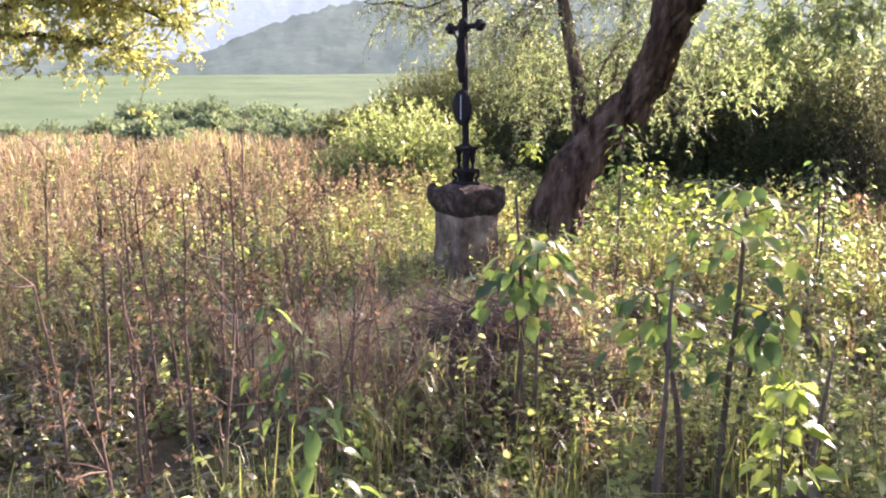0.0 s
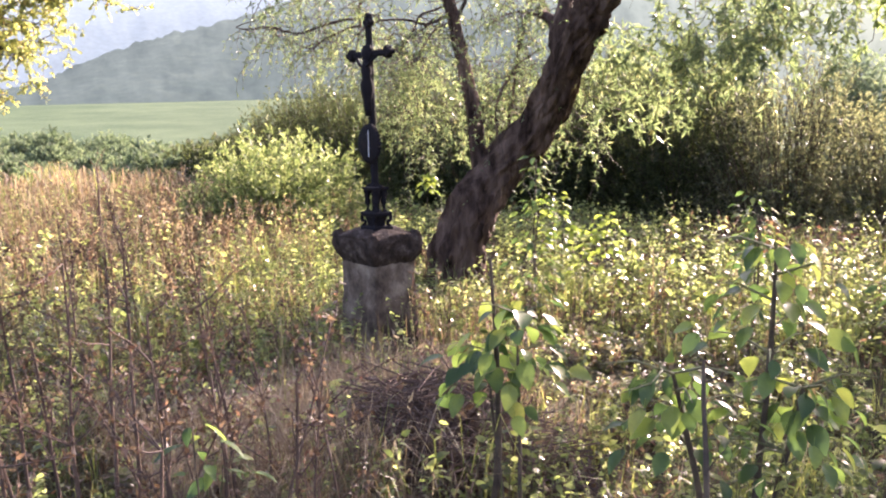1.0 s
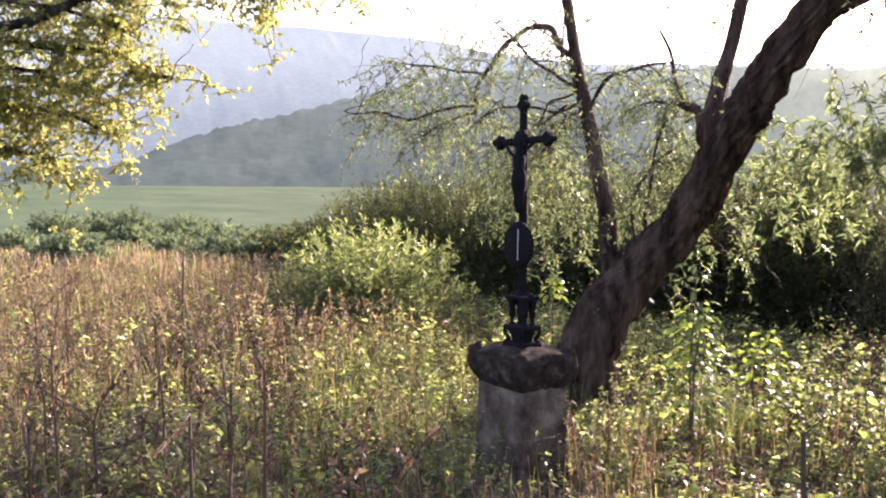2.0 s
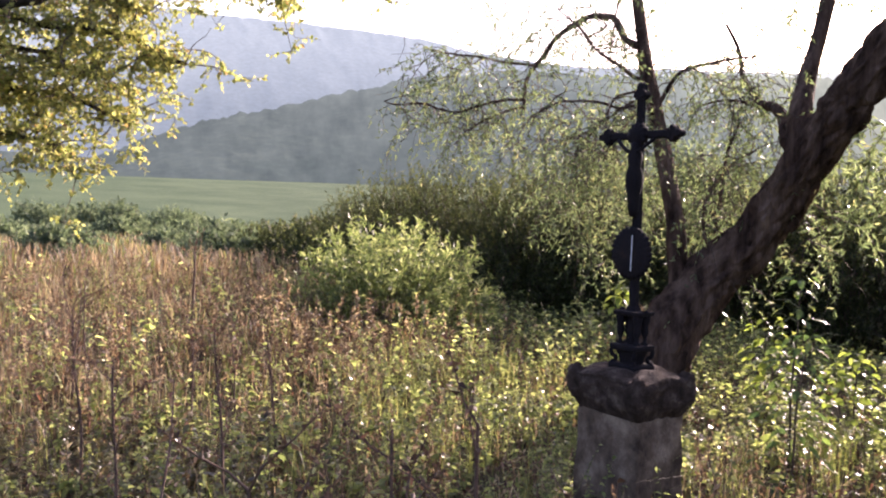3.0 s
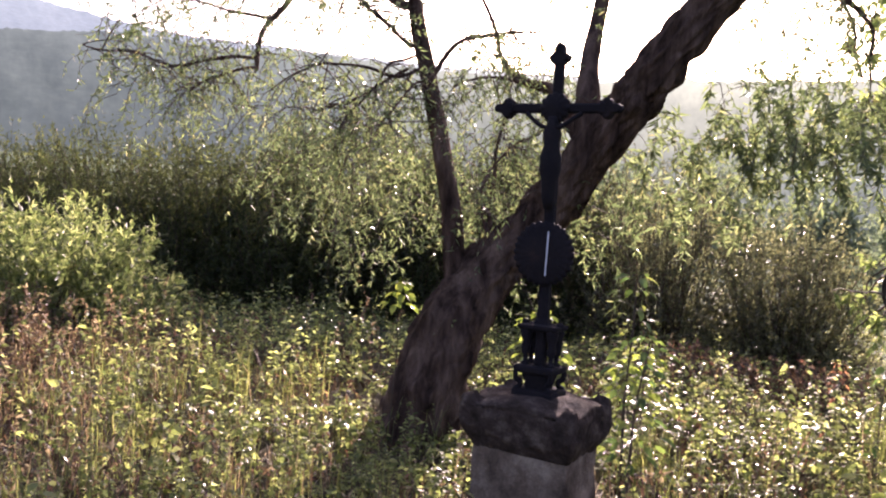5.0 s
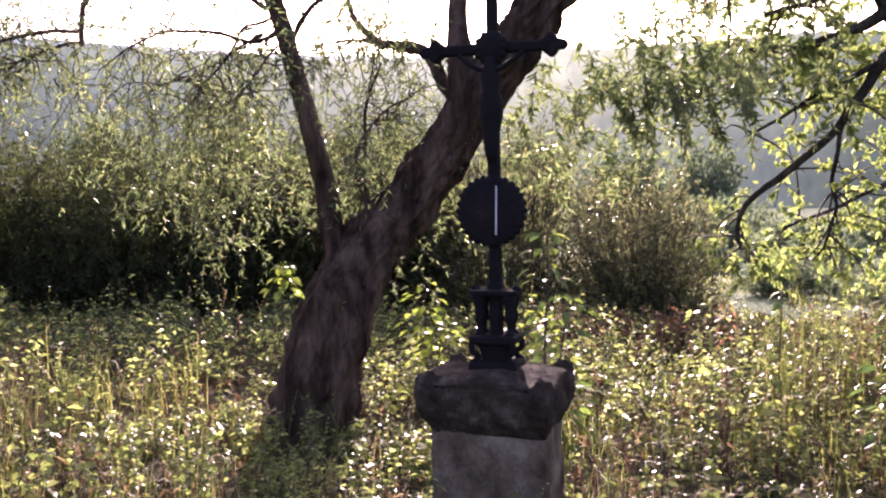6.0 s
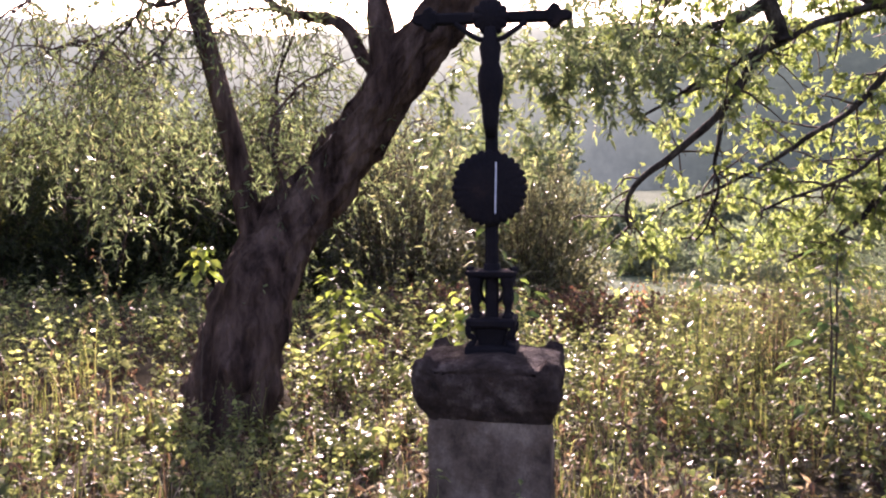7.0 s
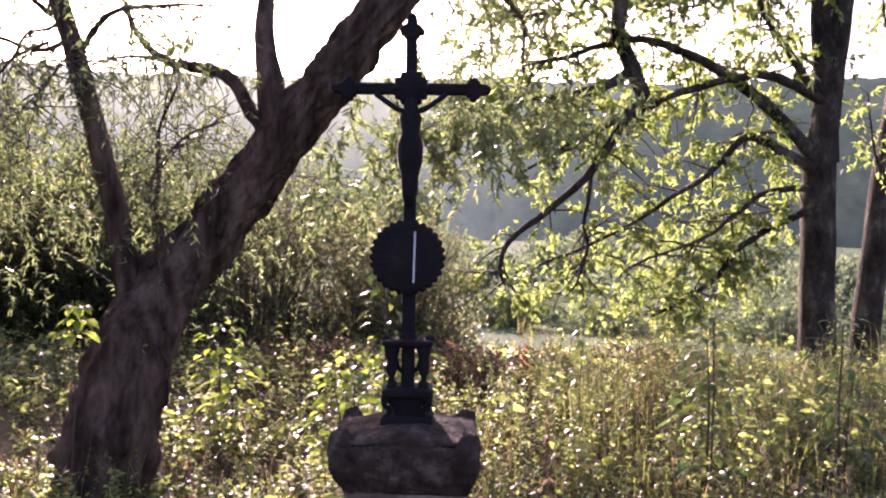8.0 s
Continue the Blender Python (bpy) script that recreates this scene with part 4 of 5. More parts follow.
maple = thing("field_maple", (-14.3, -7.0, 0), "broad maple with yellowing autumn leaves on low spreading limbs", "tree")
me, p4 = furrowed([(-14.3, -7.0, -0.2), (-14.3, -7.0, 0.1), (-14.2, -6.8, 1.5), (-14.1, -6.5, 3.0), (-13.9, -6.1, 4.5), (-13.7, -5.7, 6.5)], [0.42, 0.36, 0.3, 0.28, 0.24, 0.16], 50, 26, 0.016, 12)
part("trunk", me, BARK_GREY, maple)
tw, lf = Soup(), Soup()
MAPLE_LIMBS = [
    [(-13.8, -6.0, 2.6), (-13.2, -4.2, 3.2), (-12.6, -2.0, 3.7), (-12.0, -0.2, 3.6), (-11.6, 0.9, 3.2)],
    [(-13.8, -6.0, 3.0), (-13.0, -4.0, 4.0), (-12.0, -1.6, 4.7), (-11.3, 0.4, 4.6), (-10.9, 1.5, 4.2)],
    [(-13.8, -6.0, 2.8), (-13.2, -4.5, 3.6), (-12.5, -2.5, 4.2), (-11.9, -0.8, 4.3), (-11.5, 0.4, 3.9)],
    [(-13.8, -6.0, 3.2), (-13.4, -4.2, 4.4), (-12.6, -2.2, 5.2), (-11.8, -0.3, 5.4), (-11.2, 0.9, 5.0)],
    [(-13.8, -6.0, 2.4), (-13.6, -4.2, 2.9), (-13.0, -2.4, 3.1), (-12.4, -1.0, 3.0), (-12.0, -0.1, 2.7)],
    [(-13.6, -5.6, 4.4), (-13.6, -3.6, 5.6), (-13.2, -1.6, 6.3), (-12.4, 0.0, 6.3), (-11.6, 1.2, 5.8)],
    [(-12.0, -1.6, 4.7), (-11.3, -0.4, 5.2), (-10.6, 0.9, 5.75), (-10.0, 1.9, 5.9), (-9.6, 2.6, 5.8), (-9.2, 3.2, 5.75)],
    [(-13.7, -5.8, 3.4), (-12.6, -4.6, 4.4), (-11.6, -3.0, 4.9), (-11.0, -1.6, 4.7)],
    [(-13.6, -5.6, 4.6), (-14.6, -4.0, 5.4), (-15.2, -2.4, 5.6), (-15.0, -0.8, 5.2)],
]
for pts in MAPLE_LIMBS:
    me, pth = limb([(x - 0.3, y - 0.5, z) for x, y, z in pts], 0.1, 0.02, 34, 9, 0.06, 0.12)
    part("branch", me, BARK_GREY, maple)
    a = side_twigs(pth, 50, 1.3, 0.05, 6, 0.35)
    b = side_twigs(a.reshape(-1, 3), 560, 0.42, 0.0, 4, 0.1)
    tw.tubes(a, np.linspace(0.014, 0.004, 6)[None].repeat(len(a), 0), 4)
    tw.tubes(b, np.linspace(0.005, 0.002, 4)[None].repeat(len(b), 0), 3)
    at, way = along(b, 11, 0.1)
    m = len(at)
    lf.leaves(at, unit(way * 0.4 + rng.standard_normal((m, 3)) * 0.7 + (0, 0, -0.3)), rng.standard_normal((m, 3)) * 0.7 + (0, 0, 0.5), rng.uniform(0.05, 0.1, m), rng.uniform(0.04, 0.075, m), 0, 0.2, False)
part("twig_spray", tw.mesh("twig_spray"), TWIG, maple, kind="stuff")
part("foliage", lf.mesh("foliage"), MAPLE, maple, "yellow and orange-tinged small leaves", kind="stuff")

# ---- saplings with single leaves ----


def leaf_mesh(name, length, width, mat, lobes=0):
    """One broad pointed leaf, folded along its rib and bent, with a short stalk."""
    n = 6
    v, f = [], []
    for i in range(n + 1):
        u = i / n
        w = width * 0.5 * math.sin(math.pi * min(1, u * 0.93 + 0.05)) ** 0.8 * (1 - 0.35 * u) * (1 + lobes * math.cos(u * 19))
        z = -0.3 * length * u * u
        v += [(-w, u * length, z + 0.3 * w), (0, u * length, z), (w, u * length, z + 0.3 * w)]
    for i in range(n):
        a = 3 * i
        f += [(a, a + 1, a + 4), (a, a + 4, a + 3), (a + 1, a + 2, a + 5), (a + 1, a + 5, a + 4)]
    s = Soup()
    s.add(v, f)
    s.tubes(np.array([[(0, -0.3 * length, 0.03), (0, -0.1 * length, 0.015), (0, 0.02, 0)]]), np.full((1, 3), 0.0016), 3)
    me = s.mesh(name)
    me.materials.append(mat)
    return me


LEAF_BIG = leaf_mesh("leaf", 0.1, 0.085, BIGLEAF)
LEAF_MID = leaf_mesh("leaf", 0.1, 0.055, BIGLEAF)
LEAF_YEL = leaf_mesh("leaf", 0.1, 0.075, YELLOWLEAF, 0.12)
LEAF_TINY = leaf_mesh("leaf", 0.058, 0.055, YELLOWLEAF, 0.12)
LEAF_RED = leaf_mesh("leaf", 0.08, 0.035, REDLEAF)


def sapling(name, label, at, h, leaf, count, low, spread, lean=(0, 0), r=0.008, stems=1, droop=0.3, wood=None):
    """Thin stems with leaves on short twigs, every leaf a part of its own."""
    x, y = at
    z = float(ground_z(x, y))
    ob = thing(name, (x, y, z), label, "sapling")
    for st in range(stems):
        off = rng.standard_normal(2) * (0.0 if st == 0 else 0.06)
        hh = h * (1 if st == 0 else rng.uniform(0.6, 0.9))
        pts = [(x + off[0], y + off[1], z - 0.05), (x + off[0] * 1.5 + lean[0] * 0.4, y + off[1] * 1.5 + lean[1] * 0.4, z + hh * 0.5), (x + off[0] * 2.5 + lean[0], y + off[1] * 2.5 + lean[1], z + hh)]
        me, pth = limb(pts, r, r * 0.4, 16, 6, 0.08, 0.02)
        stem = part("stem", me, wood or TWIG, ob)
        cnt = count // stems
        for i in range(cnt):
            u = low + (1 - low) * (i + 0.5) / cnt
            p = Vector(pth[min(15, int(u * 16))])
            a = 2.4 * i + rng.uniform(-0.5, 0.5)
            reach = spread * (1.15 - 0.75 * (u - low) / (1 - low + 1e-6)) * rng.uniform(0.35, 1.1)
            out = Vector((math.cos(a), math.sin(a), rng.uniform(-0.1, 0.35)))
            lo = new("leaf", leaf)
            lo.parent = stem
            d = (out + Vector((0, 0, -droop * rng.uniform(0.3, 1.6)))).normalized()
            up = Vector(rng.standard_normal(3) * 0.35) + Vector((0, 0, 1))
            sd = d.cross(up).normalized()
            sc = rng.uniform(0.65, 1.15)
            m = Matrix((sd, d, sd.cross(d))).transposed().to_4x4()
            lo.matrix_basis = Matrix.Translation(p + out * reach) @ m @ Matrix.Scale(sc, 4)
        k = max(3, cnt // 5)
        idx = rng.integers(int(low * 15), 16, k)
        aa = rng.uniform(0, 6.28, k)
        e = pth[idx] + np.stack([np.cos(aa), np.sin(aa), np.full(k, 0.15)], 1) * spread
        for q in range(k):
            tws = Soup()
            tws.tubes(np.stack([pth[idx[q]], (pth[idx[q]] + e[q]) / 2 + (0, 0, 0.03), e[q]])[None], np.array([[r * 0.3, r * 0.22, r * 0.1]]), 4)
            part("twig", tws.mesh("twig"), STEM, stem)
    return ob


sapling("broadleaf_sapling", "young sapling with large drooping green leaves on a brown stem", (4.05, -0.95), 1.5, LEAF_BIG, 150, 0.66, 0.27, (0.05, 0.05), 0.02, 3, 0.75)
sapling("broadleaf_sapling", "small sapling with hanging green leaves beside a dead stick", (3.26, -1.42), 1.2, LEAF_BIG, 80, 0.76, 0.24, (0.0, 0.0), 0.012, 2, 0.7)
sapling("ash_sapling", "upright sapling with light green leaves behind the pedestal", (-0.22, 1.85), 1.5, LEAF_MID, 130, 0.15, 0.24, (0.0, 0.05), 0.012, 2, 0.35)
sapling("maple_sapling", "low sapling with bright yellow-green lobed leaves beside the willow", (-1.65, 3.5), 1.0, LEAF_YEL, 120, 0.2, 0.32, (0.0, 0.0), 0.01, 2, 0.35)
sapling("maple_sapling", "low sapling with bright yellow-green lobed leaves in the weeds", (-0.55, 3.2), 0.85, LEAF_YEL, 100, 0.2, 0.32, (0.0, 0.0), 0.01, 2, 0.35)
sapling("yellow_sprout", "short sprout with glowing yellow-green leaves among dark weeds", (5.66, -2.45), 1.38, LEAF_TINY, 40, 0.7, 0.07, (0.0, 0.03), 0.006, 1, 0.4)
sapling("ash_sapling", "leafy green sapling among pale weeds", (1.9, 2.2), 1.3, LEAF_MID, 110, 0.25, 0.26, (0.0, 0.0), 0.012, 2, 0.35)
sapling("ash_sapling", "leafy green sapling among pale weeds", (2.9, 2.6), 1.15, LEAF_MID, 90, 0.25, 0.26, (0.0, 0.0), 0.012, 2, 0.35)
sapling("red_seedling", "small plant with reddened autumn leaves", (0.78, 4.17), 0.9, LEAF_RED, 26, 0.6, 0.1, (0.0, 0.0), 0.006, 1, 0.5)
sapling("bare_seedling", "thin seedling with few green leaves in the weeds", (1.16, 3.27), 1.2, LEAF_MID, 20, 0.3, 0.08, (0.05, 0.0), 0.007, 1, 0.4)
sapling("trunk_sprig", "small leafy shoot standing against the willow trunk", (-2.25, 2.1), 1.3, LEAF_YEL, 26, 0.82, 0.1, (0.0, 0.06), 0.006, 1, 0.5)
sapling("glossy_herb", "tall herb with pale glossy leaves among dry stalks", (3.1, -2.75), 1.0, LEAF_MID, 60, 0.45, 0.2, (0.0, 0.0), 0.007, 3, 0.5)
sapling("glossy_herb", "tall herb with pale glossy leaves among dry stalks", (4.4, -3.0), 0.9, LEAF_MID, 40, 0.45, 0.16, (0.0, 0.0), 0.006, 2, 0.5)

# ---- dead stalks and sticks ----


def stick(name, label, pts, r0, r1):
    ob = thing(name, pts[0], label, "stick")
    me, pth = limb(pts, r0, r1, 18, 7, 0.1, 0.03)
    part("shaft", me, TWIG, ob)
    for q in side_twigs(pth, 3, 0.12, 0.4, 3, 0.4):
        so = Soup()
        so.tubes(q[None], np.array([[r1 * 0.6, r1 * 0.4, r1 * 0.2]]), 4)
        part("stub", so.mesh("stub"), TWIG, ob)


stick("dead_stick", "bare dark dead stick standing in the weeds", [(3.08, -1.48, -0.05), (3.15, -1.44, 0.6), (3.2, -1.51, 1.38)], 0.022, 0.006)
stick("dead_stick", "bare reddish dead stalk standing in the weeds", [(4.2, -1.5, -0.05), (4.17, -1.42, 0.5), (4.08, -1.3, 1.12)], 0.02, 0.007)
stick("dead_stick", "bare dark dead stick standing in the weeds", [(4.6, -1.0, -0.05), (4.52, -0.92, 0.4), (4.5, -0.8, 0.78)], 0.014, 0.006)


def dock(name, label, at, h, branches, lean, r=0.011):
    """A dead, branched seed stalk with curled leaves and seed heads."""
    x, y = at
    z = float(ground_z(x, y))
    ob = thing(name, (x, y, z), label, "dead plant", "dead dock stalks")
    me, pth = limb([(x, y, z - 0.05), (x + lean[0] * 0.4, y + lean[1] * 0.4, z + h * 0.5), (x + lean[0], y + lean[1], z + h)], r, r * 0.4, 16, 6, 0.05, 0.02)
    part("stalk", me, STALK, ob)
    b = side_twigs(pth, branches, 0.35, 1.3, 5, 0.4)
    for q in b:
        s = Soup()
        s.tubes(q[None], np.linspace(0.004, 0.0015, 5)[None], 4)
        part("side_stalk", s.mesh("side_stalk"), STALK, ob)
    s = Soup()
    at_, way = along(np.concatenate([b, np.stack([pth[i] for i in (8, 10, 12, 13, 15)])[None]]), 16, 0.3)
    m = len(at_)
    s.leaves(at_, unit(rng.standard_normal((m, 3)) + (0, 0, 0.2)), rng.standard_normal((m, 3)), rng.uniform(0.012, 0.035, m), rng.uniform(0.01, 0.018, m), 0, 0.5)
    part("seed_head", s.mesh("seed_head"), DRY, ob, kind="stuff")


for x, y, h in ((2.3, -2.95, 1.45), (2.6, -3.2, 1.3), (1.6, -2.6, 1.35), (1.9, -3.3, 1.4), (3.0, -3.3, 1.2), (3.5, -3.1, 1.1), (2.2, -2.2, 1.15), (-0.4, -2.8, 1.3), (2.9, -2.3, 1.0), (-1.2, -2.0, 1.25), (1.9, -2.9, 1.1), (2.0, -2.6, 1.5), (2.7, -2.7, 1.3), (3.3, -3.6, 1.25), (1.7, -3.0, 1.35), (3.9, -3.5, 1.05), (-2.0, -2.6, 1.3), (-0.9, -3.4, 1.4)):
    dock("dead_dock", "tall reddish-brown dead dock stalk with seed heads", (x, y), h, 7, tuple(rng.uniform(-0.12, 0.12, 2)))
for q in range(12):
    dock("dead_dock", "slim dark brown dead stalk with a few seed heads", (rng.uniform(1.7, 3.3), rng.uniform(-3.0, -2.0)), rng.uniform(0.8, 1.3), 6, tuple(rng.uniform(-0.3, 0.3, 2)), 0.007)
for q in range(5):
    dock("dead_dock", "tall reddish-brown dead dock stalk with seed heads", (rng.uniform(-6.0, -1.6), rng.uniform(-2.4, -0.4)), rng.uniform(0.8, 1.3), 7, tuple(rng.uniform(-0.12, 0.12, 2)))
dock("dead_mullein", "dark dead mullein stalk standing above dry grass", (-10.1, 0.8), 1.5, 9, (0.02, 0.02), 0.028)

# ---- weeds and grasses of the meadow ----


def scatter(m, x0, x1, y0, y1, inner=0.0, outer=99.0, thin=0.93):
    x, y = rng.uniform(x0, x1, m), rng.uniform(y0, y1, m)
    r = np.hypot(x - 1.5, y + 0.5)
    keep = (r >= inner) & (r < outer) & ~((np.abs(x) < 0.36) & (np.abs(y) < 0.3)) & (np.hypot(x + 2.1, y - 2.5) > 0.42)
    # the brush heap and its dark hollow stay clear
    keep &= ((x - 2.3) / 0.55) ** 2 + ((y + 1.2) / 0.45) ** 2 > rng.uniform(0.5, 1.1, m)
    # the slope to the valley carries short grass only
    keep &= ~((x > 0.3) & (y > 8.0) & (rng.uniform(0, 1, m) < np.clip((y - 8.0) / 2.5, 0, thin)))
    return x[keep], y[keep]


def clumped(x, y):
    """Keeps the plants of dense clumps and thins those between them."""
    w = np.sin(5.3 * x + 1.4 * np.sin(3.9 * y)) * np.sin(4.9 * y + 1.4 * np.sin(3.3 * x + 1.0)) + 0.6 * np.sin(11.0 * x - 2.0 * y) * np.sin(10.0 * y + 1.5)
    keep = rng.uniform(0, 1, len(x)) < 0.72 + 0.55 * w
    return x[keep], y[keep]


def bramble_shade_at(x, y):
    """How far darkened leaves take over, for brambles beside the cross and painted shade."""
    # a: bramble hollow beside the cross, part of its shade put into leaf colour
    a = np.minimum(0.82, 1.4 - 1.3 * np.hypot((x - 1.8) / 1.6, (y - 1.15) / 1.0))
    # b: weeds along the camera's side, shade painted on by dark leaves
    b = np.maximum(np.minimum(0.55, 1.5 - 1.3 * np.hypot((x - 4.9) / 1.8, (y + 2.8) / 1.6)), 1.7 - 1.3 * np.hypot((x - 2.4) / 2.5, (y + 3.5) / 1.2))
    b = np.maximum(b, np.minimum(0.6, 1.3 - np.hypot((x + 2.2) / 1.9, (y + 2.5) / 1.2)))
    return np.clip(np.maximum(a, b), 0, 1)


def dryness(x, y):
    """How far the weeds have withered: most on the open side of the cross."""
    wave = 1.2 * np.sin(x * 0.8 + 0.5 * y) + 1.2 * np.sin(0.55 * x - 0.9 * y + 2.0) + 1.0 * np.sin(2.1 * x + 1.0) * np.sin(1.8 * y - 0.6)
    return np.clip((-(y + 0.56 * x) + 1.2 + wave) / 5.0, 0.06, np.clip(0.6 - 0.03 * (x + 2), 0.45, 0.68)) * np.clip(1.3 - 0.16 * np.maximum(0, x), 0.35, 1) * (1 - 0.6 * bramble_shade_at(x, y)) * (1 - 0.55 * np.exp(-((x + 2.6) ** 2 + (y + 1.3) ** 2) / 6.0))


def height_at(x, y):
    r = np.hypot(x, y)
    wave = 0.12 * np.sin(1.7 * x + 0.6) * np.cos(1.9 * y) + 0.08 * np.sin(3.1 * x - 2.3 * y)
    front = np.exp(-((x - 0.6) ** 2 / 3.0 + (y + 1.3) ** 2 / 1.6))
    side = np.clip((x - 0.5) / 0.5, 0, 1)
    step = np.clip((y - 2.0) / 0.7, 0, 1)
    low = 1 + side * np.where(y > 0, np.where(y > 4, 0.5, 0.35) * step * np.clip((5.6 - y) / 1.8, -1.0, 1) - 0.3 * (1 - step) * np.clip(y / 0.4, 0, 1), 0) - 0.5 * np.clip((y - 5.2) / 2.0, 0, 1) * (x < 1.5) - 0.36 * bramble_shade_at(x, y) - 0.5 * np.exp(-((x + 1.9) ** 2 + (y - 1.6) ** 2) / 1.1)
    clump = 0.5 + 0.5 * np.sin(2.9 * x + 1.3 * np.sin(2.2 * y)) * np.sin(2.6 * y + 1.1 * np.sin(1.7 * x))
    return np.clip((0.4 + 0.032 * r + wave - 0.02 * front) * (0.55 + 0.75 * clump) * low, 0.16, 0.95)


def herbs(name, label, x, y, per, leaf, tall, fine=True, k=4, plume=8):
    m = len(x)
    z = ground_z(x, y)
    h = height_at(x, y) * rng.uniform(0.4, 1.3, m) * tall
    f = np.linspace(0, 1, k)[None, :, None]
    lean = rng.standard_normal((m, 3)) * (0.17, 0.17, 0)
    habit = rng.choice((0.42, 0.75, 1.0, 1.55), m, p=(0.34, 0.36, 0.25, 0.05))
    root = np.stack([x, y, z - 0.03], 1)
    path = root[:, None] + f * (np.array([0, 0, 1.0]) * h[:, None] )[:, None] + f ** 2 * (lean * h[:, None])[:, None]
    dry = rng.uniform(0, 1, m) < dryness(x, y)
    habit = np.where(dry, np.minimum(habit, 0.9), habit)
    s = Soup()
    for flag, mat in ((False, 0), (True, 1)):
        sel = dry == flag
        s.tubes(path[sel], np.linspace(0.0045, 0.0016, k)[None].repeat(sel.sum(), 0), 3, mat)
    base, way = along(path, per, 0.12)
    n = len(base)
    frac = (base[:, 2] - np.repeat(z, per)) / np.repeat(h, per)
    # the lower leaves turn brown, which paints shade deep into the weeds
    ld = np.repeat(dry, per) | (rng.uniform(0, 1, n) < 1.5 * (0.62 - frac))
    az = rng.uniform(0, 2 * np.pi, n)
    out = np.stack([np.cos(az), np.sin(az), rng.uniform(-0.5, 0.6, n)], 1)
    up = np.stack([np.zeros(n), np.zeros(n), np.ones(n)], 1) + rng.standard_normal((n, 3)) * 0.55
    size = rng.uniform(0.55, 1.3, n) * (1.2 - 0.55 * frac) * np.repeat(habit, per)
    dark = np.repeat(rng.uniform(0, 1, m) < 0.85 * bramble_shade_at(x, y), per)
    s.leaves(base[dark], out[dark], up[dark], leaf[0] * size[dark], leaf[1] * 0.9 * size[dark], 5, 0.3, fine)
    for flag, mat, wid in ((False, 2, 1.0), (True, 3, 0.55)):
        q = (ld == flag) & ~dark
        s.leaves(base[q], out[q] + ((0, 0, -0.7) if flag else (0, 0, 0)), up[q], leaf[0] * size[q], leaf[1] * wid * size[q], mat, 0.25 if not flag else 0.5, fine)
    # tan seed plumes on the withered ones
    tip, way = along(path[dry], plume, 0.72)
    n = len(tip)
    s.leaves(tip, unit(rng.standard_normal((n, 3)) + (0, 0, 0.5)), rng.standard_normal((n, 3)), rng.uniform(0.03, 0.075, n), rng.uniform(0.012, 0.026, n), 4, 0.4, False)
    me = s.mesh(name)
    for mt in (STEM, STALK, GREEN, DRY, STRAW, BRAMBLE_SHADE):
        me.materials.append(mt)
    return tagged(new(name, me), label, "weeds", kind="stuff")


def grass(name, label, x, y, blades, tall, width, bend=0.35, dry_more=0.12):
    m = len(x) * blades
    X, Y = np.repeat(x, blades) + rng.standard_normal(m) * 0.05, np.repeat(y, blades) + rng.standard_normal(m) * 0.05
    z = ground_z(X, Y)
    h = height_at(X, Y) * tall * rng.uniform(0.5, 1.25, m)
    az = rng.uniform(0, 2 * np.pi, m)
    out = np.stack([np.cos(az), np.sin(az), np.zeros(m)], 1)
    side = np.stack([-np.sin(az), np.cos(az), np.zeros(m)], 1) * (width * rng.uniform(0.6, 1.3, m))[:, None]
    b = bend * rng.uniform(0.2, 1.5, m)
    root = np.stack([X, Y, z - 0.02], 1)
    up = np.array([0, 0, 1.0])
    p1 = root + out * (0.12 * b * h)[:, None] + up * (0.5 * h)[:, None]
    p2 = root + out * (0.45 * b * h)[:, None] + up * (0.85 * h)[:, None]
    p3 = root + out * (1.05 * b * h)[:, None] + up * (h * (1 - 0.25 * b))[:, None]
    v = np.stack([root - side, root + side, p1 - side * 0.8, p1 + side * 0.8, p2 - side * 0.5, p2 + side * 0.5, p3], 1)
    tri = np.array([[0, 1, 3], [0, 3, 2], [2, 3, 5], [2, 5, 4], [4, 5, 6]])
    dry = np.repeat(rng.uniform(0, 1, len(x)) < dryness(x, y) + dry_more, blades)
    s = Soup()
    for flag, mat in ((False, 0), (True, 1)):
        q = v[dry == flag]
        if len(q):
            s.add(q, (np.arange(len(q))[:, None, None] * 7 + tri[None]).reshape(-1, 3), mat)
    me = s.mesh(name)
    me.materials.append(BLADE)
    me.materials.append(STRAW)
    return tagged(new(name, me), label, "grass", kind="stuff")


x, y = clumped(*scatter(20500, -5, 8, -6.5, 6, 0, 5.5))
herbs("meadow_weeds", "dense leafy weeds, green and half withered, round the cross", x, y, 23, (0.072, 0.039), 1.0, "oval", 3, 4)
x, y = clumped(*scatter(31000, -11, 13, -12, 11, 5.5, 11))
herbs("meadow_weeds", "dense leafy weeds, half withered, around the clearing", x, y, 13, (0.092, 0.047), 1.02, False, 3, 6)
x, y = scatter(15000, -22, 14, -10, 14, 11, 22)
herbs("meadow_weeds", "dense tall weeds, half withered, across the meadow", x, y, 11, (0.12, 0.055), 1.08, False, 3, 9)
x, y = scatter(5000, -7, 9.5, -7, 8, 0, 8.0)
clear = (bramble_shade_at(x, y) < rng.uniform(0.2, 1.1, len(x))) & ~((x > -9) & (x < 1) & (y > 2.6))
x, y = x[clear], y[clear]
grass("meadow_grass", "thin bent grass blades between the weeds", x, y, 7, 1.0, 0.0035, 0.6)
x, y = scatter(1100, 0.5, 2.7, -2.4, -0.5)
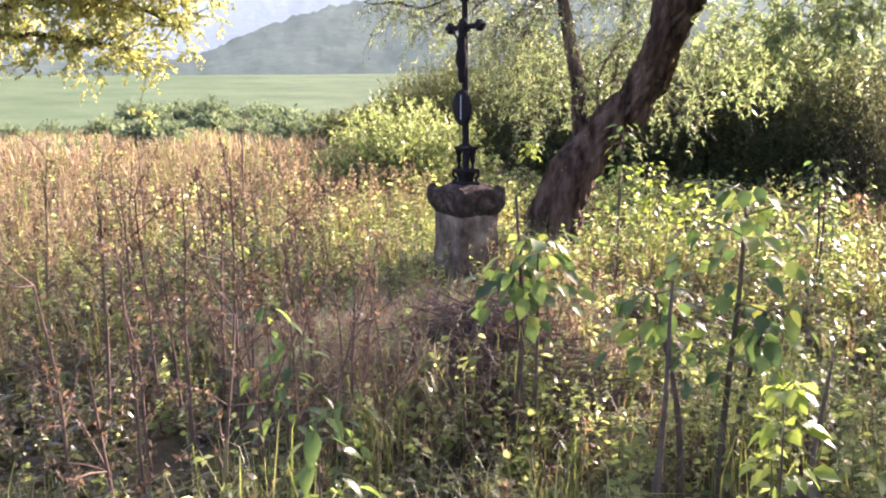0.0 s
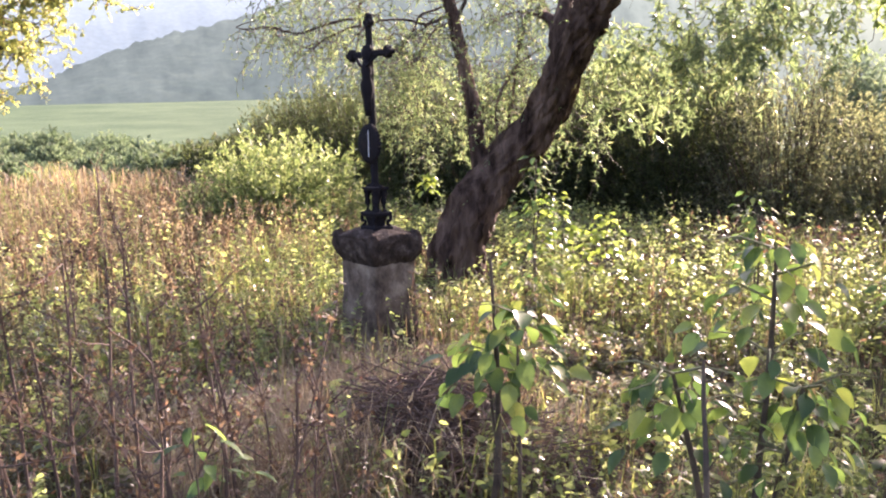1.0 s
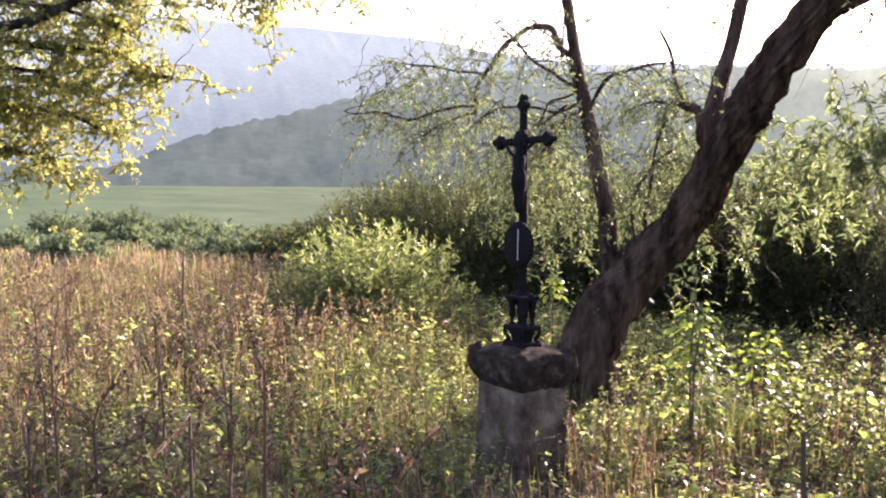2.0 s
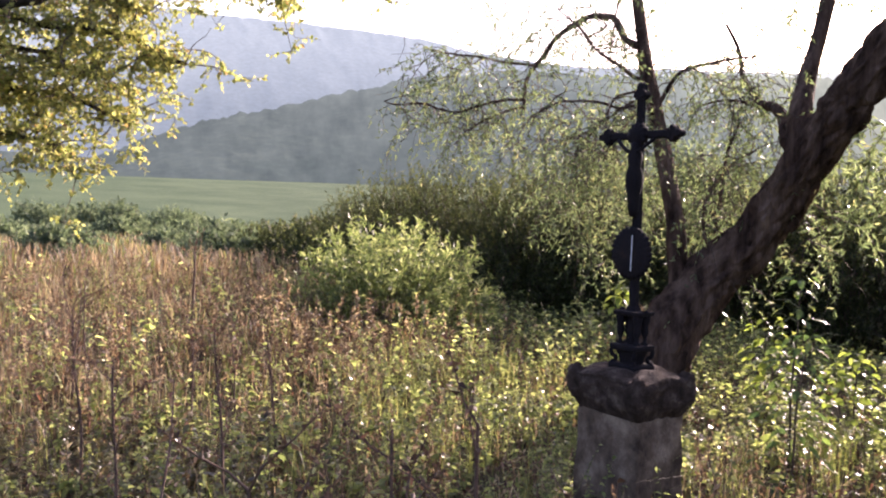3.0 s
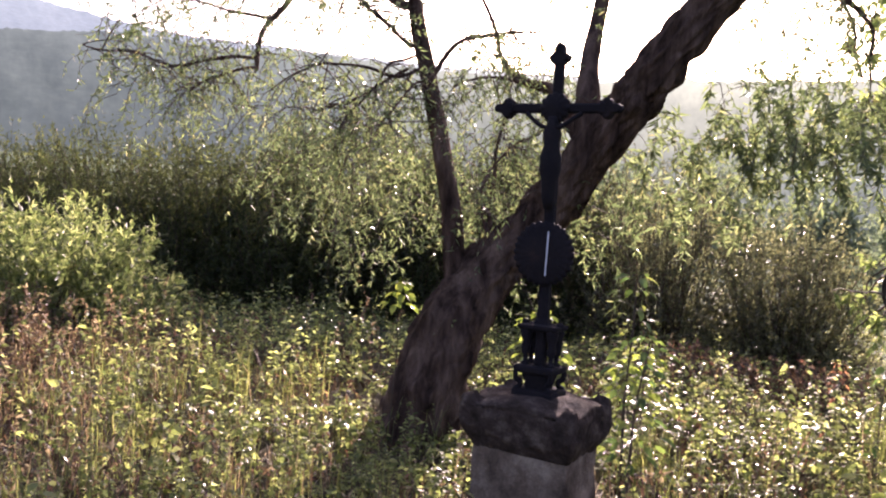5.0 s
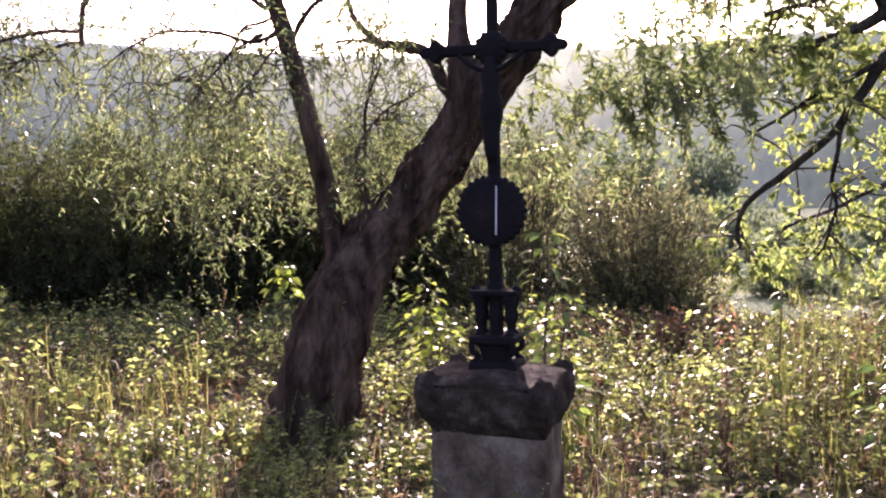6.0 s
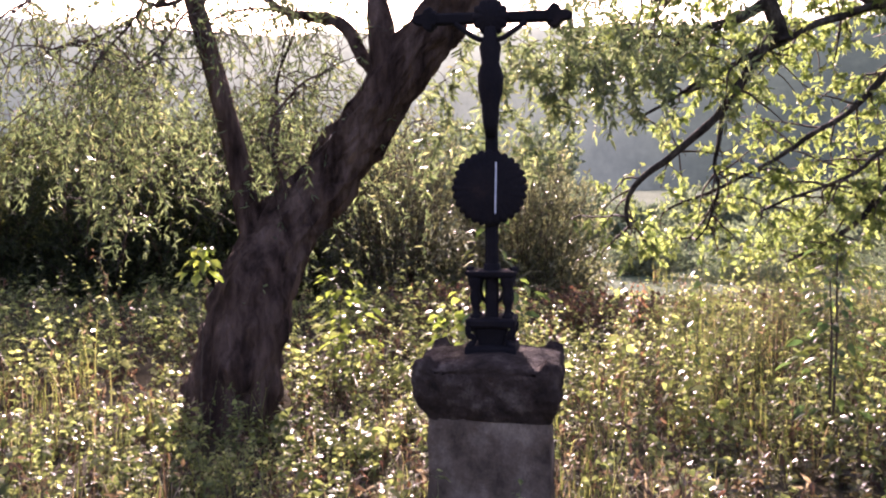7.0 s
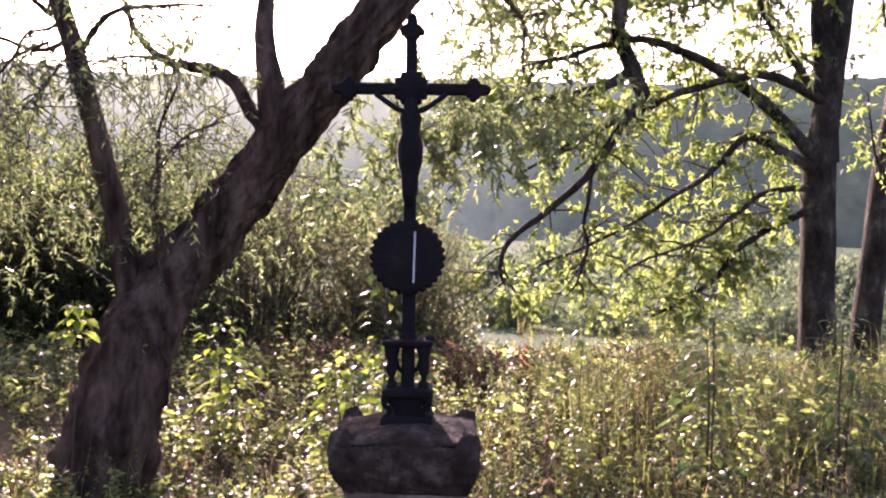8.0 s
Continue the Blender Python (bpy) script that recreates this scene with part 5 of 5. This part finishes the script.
grass("meadow_grass", "soft tan tufts of withered grass before the pedestal", x, y, 9, 1.0, 0.0028, 1.0, 1.0)
x, y = scatter(420, -8.6, -5.4, 0.3, 2.6)
herbs("meadow_weeds", "tall withered weeds before the willow bush", x, y, 16, (0.08, 0.04), 1.35, False, 3, 12)
x, y = scatter(300, 2.6, 7.2, -5.2, -1.2)
grass("meadow_grass", "pale bent grass blades over weeds darkened for shade", x, y, 7, 1.25, 0.004, 0.7, -0.2)
x, y = scatter(4500, -24, 14, -10, 14, 8.0, 23)
clear = ~((x > -9) & (x < 1) & (y > 2.6))
x, y = x[clear], y[clear]
grass("meadow_grass", "tall tan and green grass across the meadow", x, y, 8, 1.02, 0.006, 0.55)
x, y = scatter(5500, -62, -16, -26, 16, 20, 70)
grass("meadow_grass", "far tall tan grass of the open meadow", x, y, 7, 1.1, 0.028, 0.5, 0.1)
x, y = scatter(8000, -3, 24, 7.5, 36, 7.0, 60, 0.0)
grass("meadow_grass", "short green pasture grass on the slope to the valley", x, y, 6, 0.2, 0.01, 0.9, -0.6)

# heap of dead brush between the weeds
heap = thing("brush_heap", (2.3, -1.2, 0), "low dark heap of dead twigs and withered stems in the weeds", "brush heap")
m = 1700
a = np.stack([2.25 + rng.standard_normal(m) * 0.45, -1.15 + rng.standard_normal(m) * 0.35, rng.uniform(0.02, 0.62, m)], 1)
a[:, 2] *= np.exp(-(((a[:, 0] - 2.25) / 0.7) ** 2 + ((a[:, 1] + 1.15) / 0.6) ** 2))
d = unit(rng.standard_normal((m, 3)) * (1, 1, 0.35)) * rng.uniform(0.1, 0.35, (m, 1))
s = Soup()
s.tubes(np.stack([a - d, a + (0, 0, 0.03), a + d], 1), np.array([[0.004, 0.005, 0.002]]).repeat(m, 0), 4)
part("brushwood", s.mesh("brushwood"), STALK, heap, kind="stuff")
s = Soup()
s.leaves(a, d, rng.standard_normal((m, 3)), rng.uniform(0.03, 0.08, m), rng.uniform(0.02, 0.04, m), 0, 0.5)
part("leaf_litter", s.mesh("leaf_litter"), DRY, heap, kind="stuff")
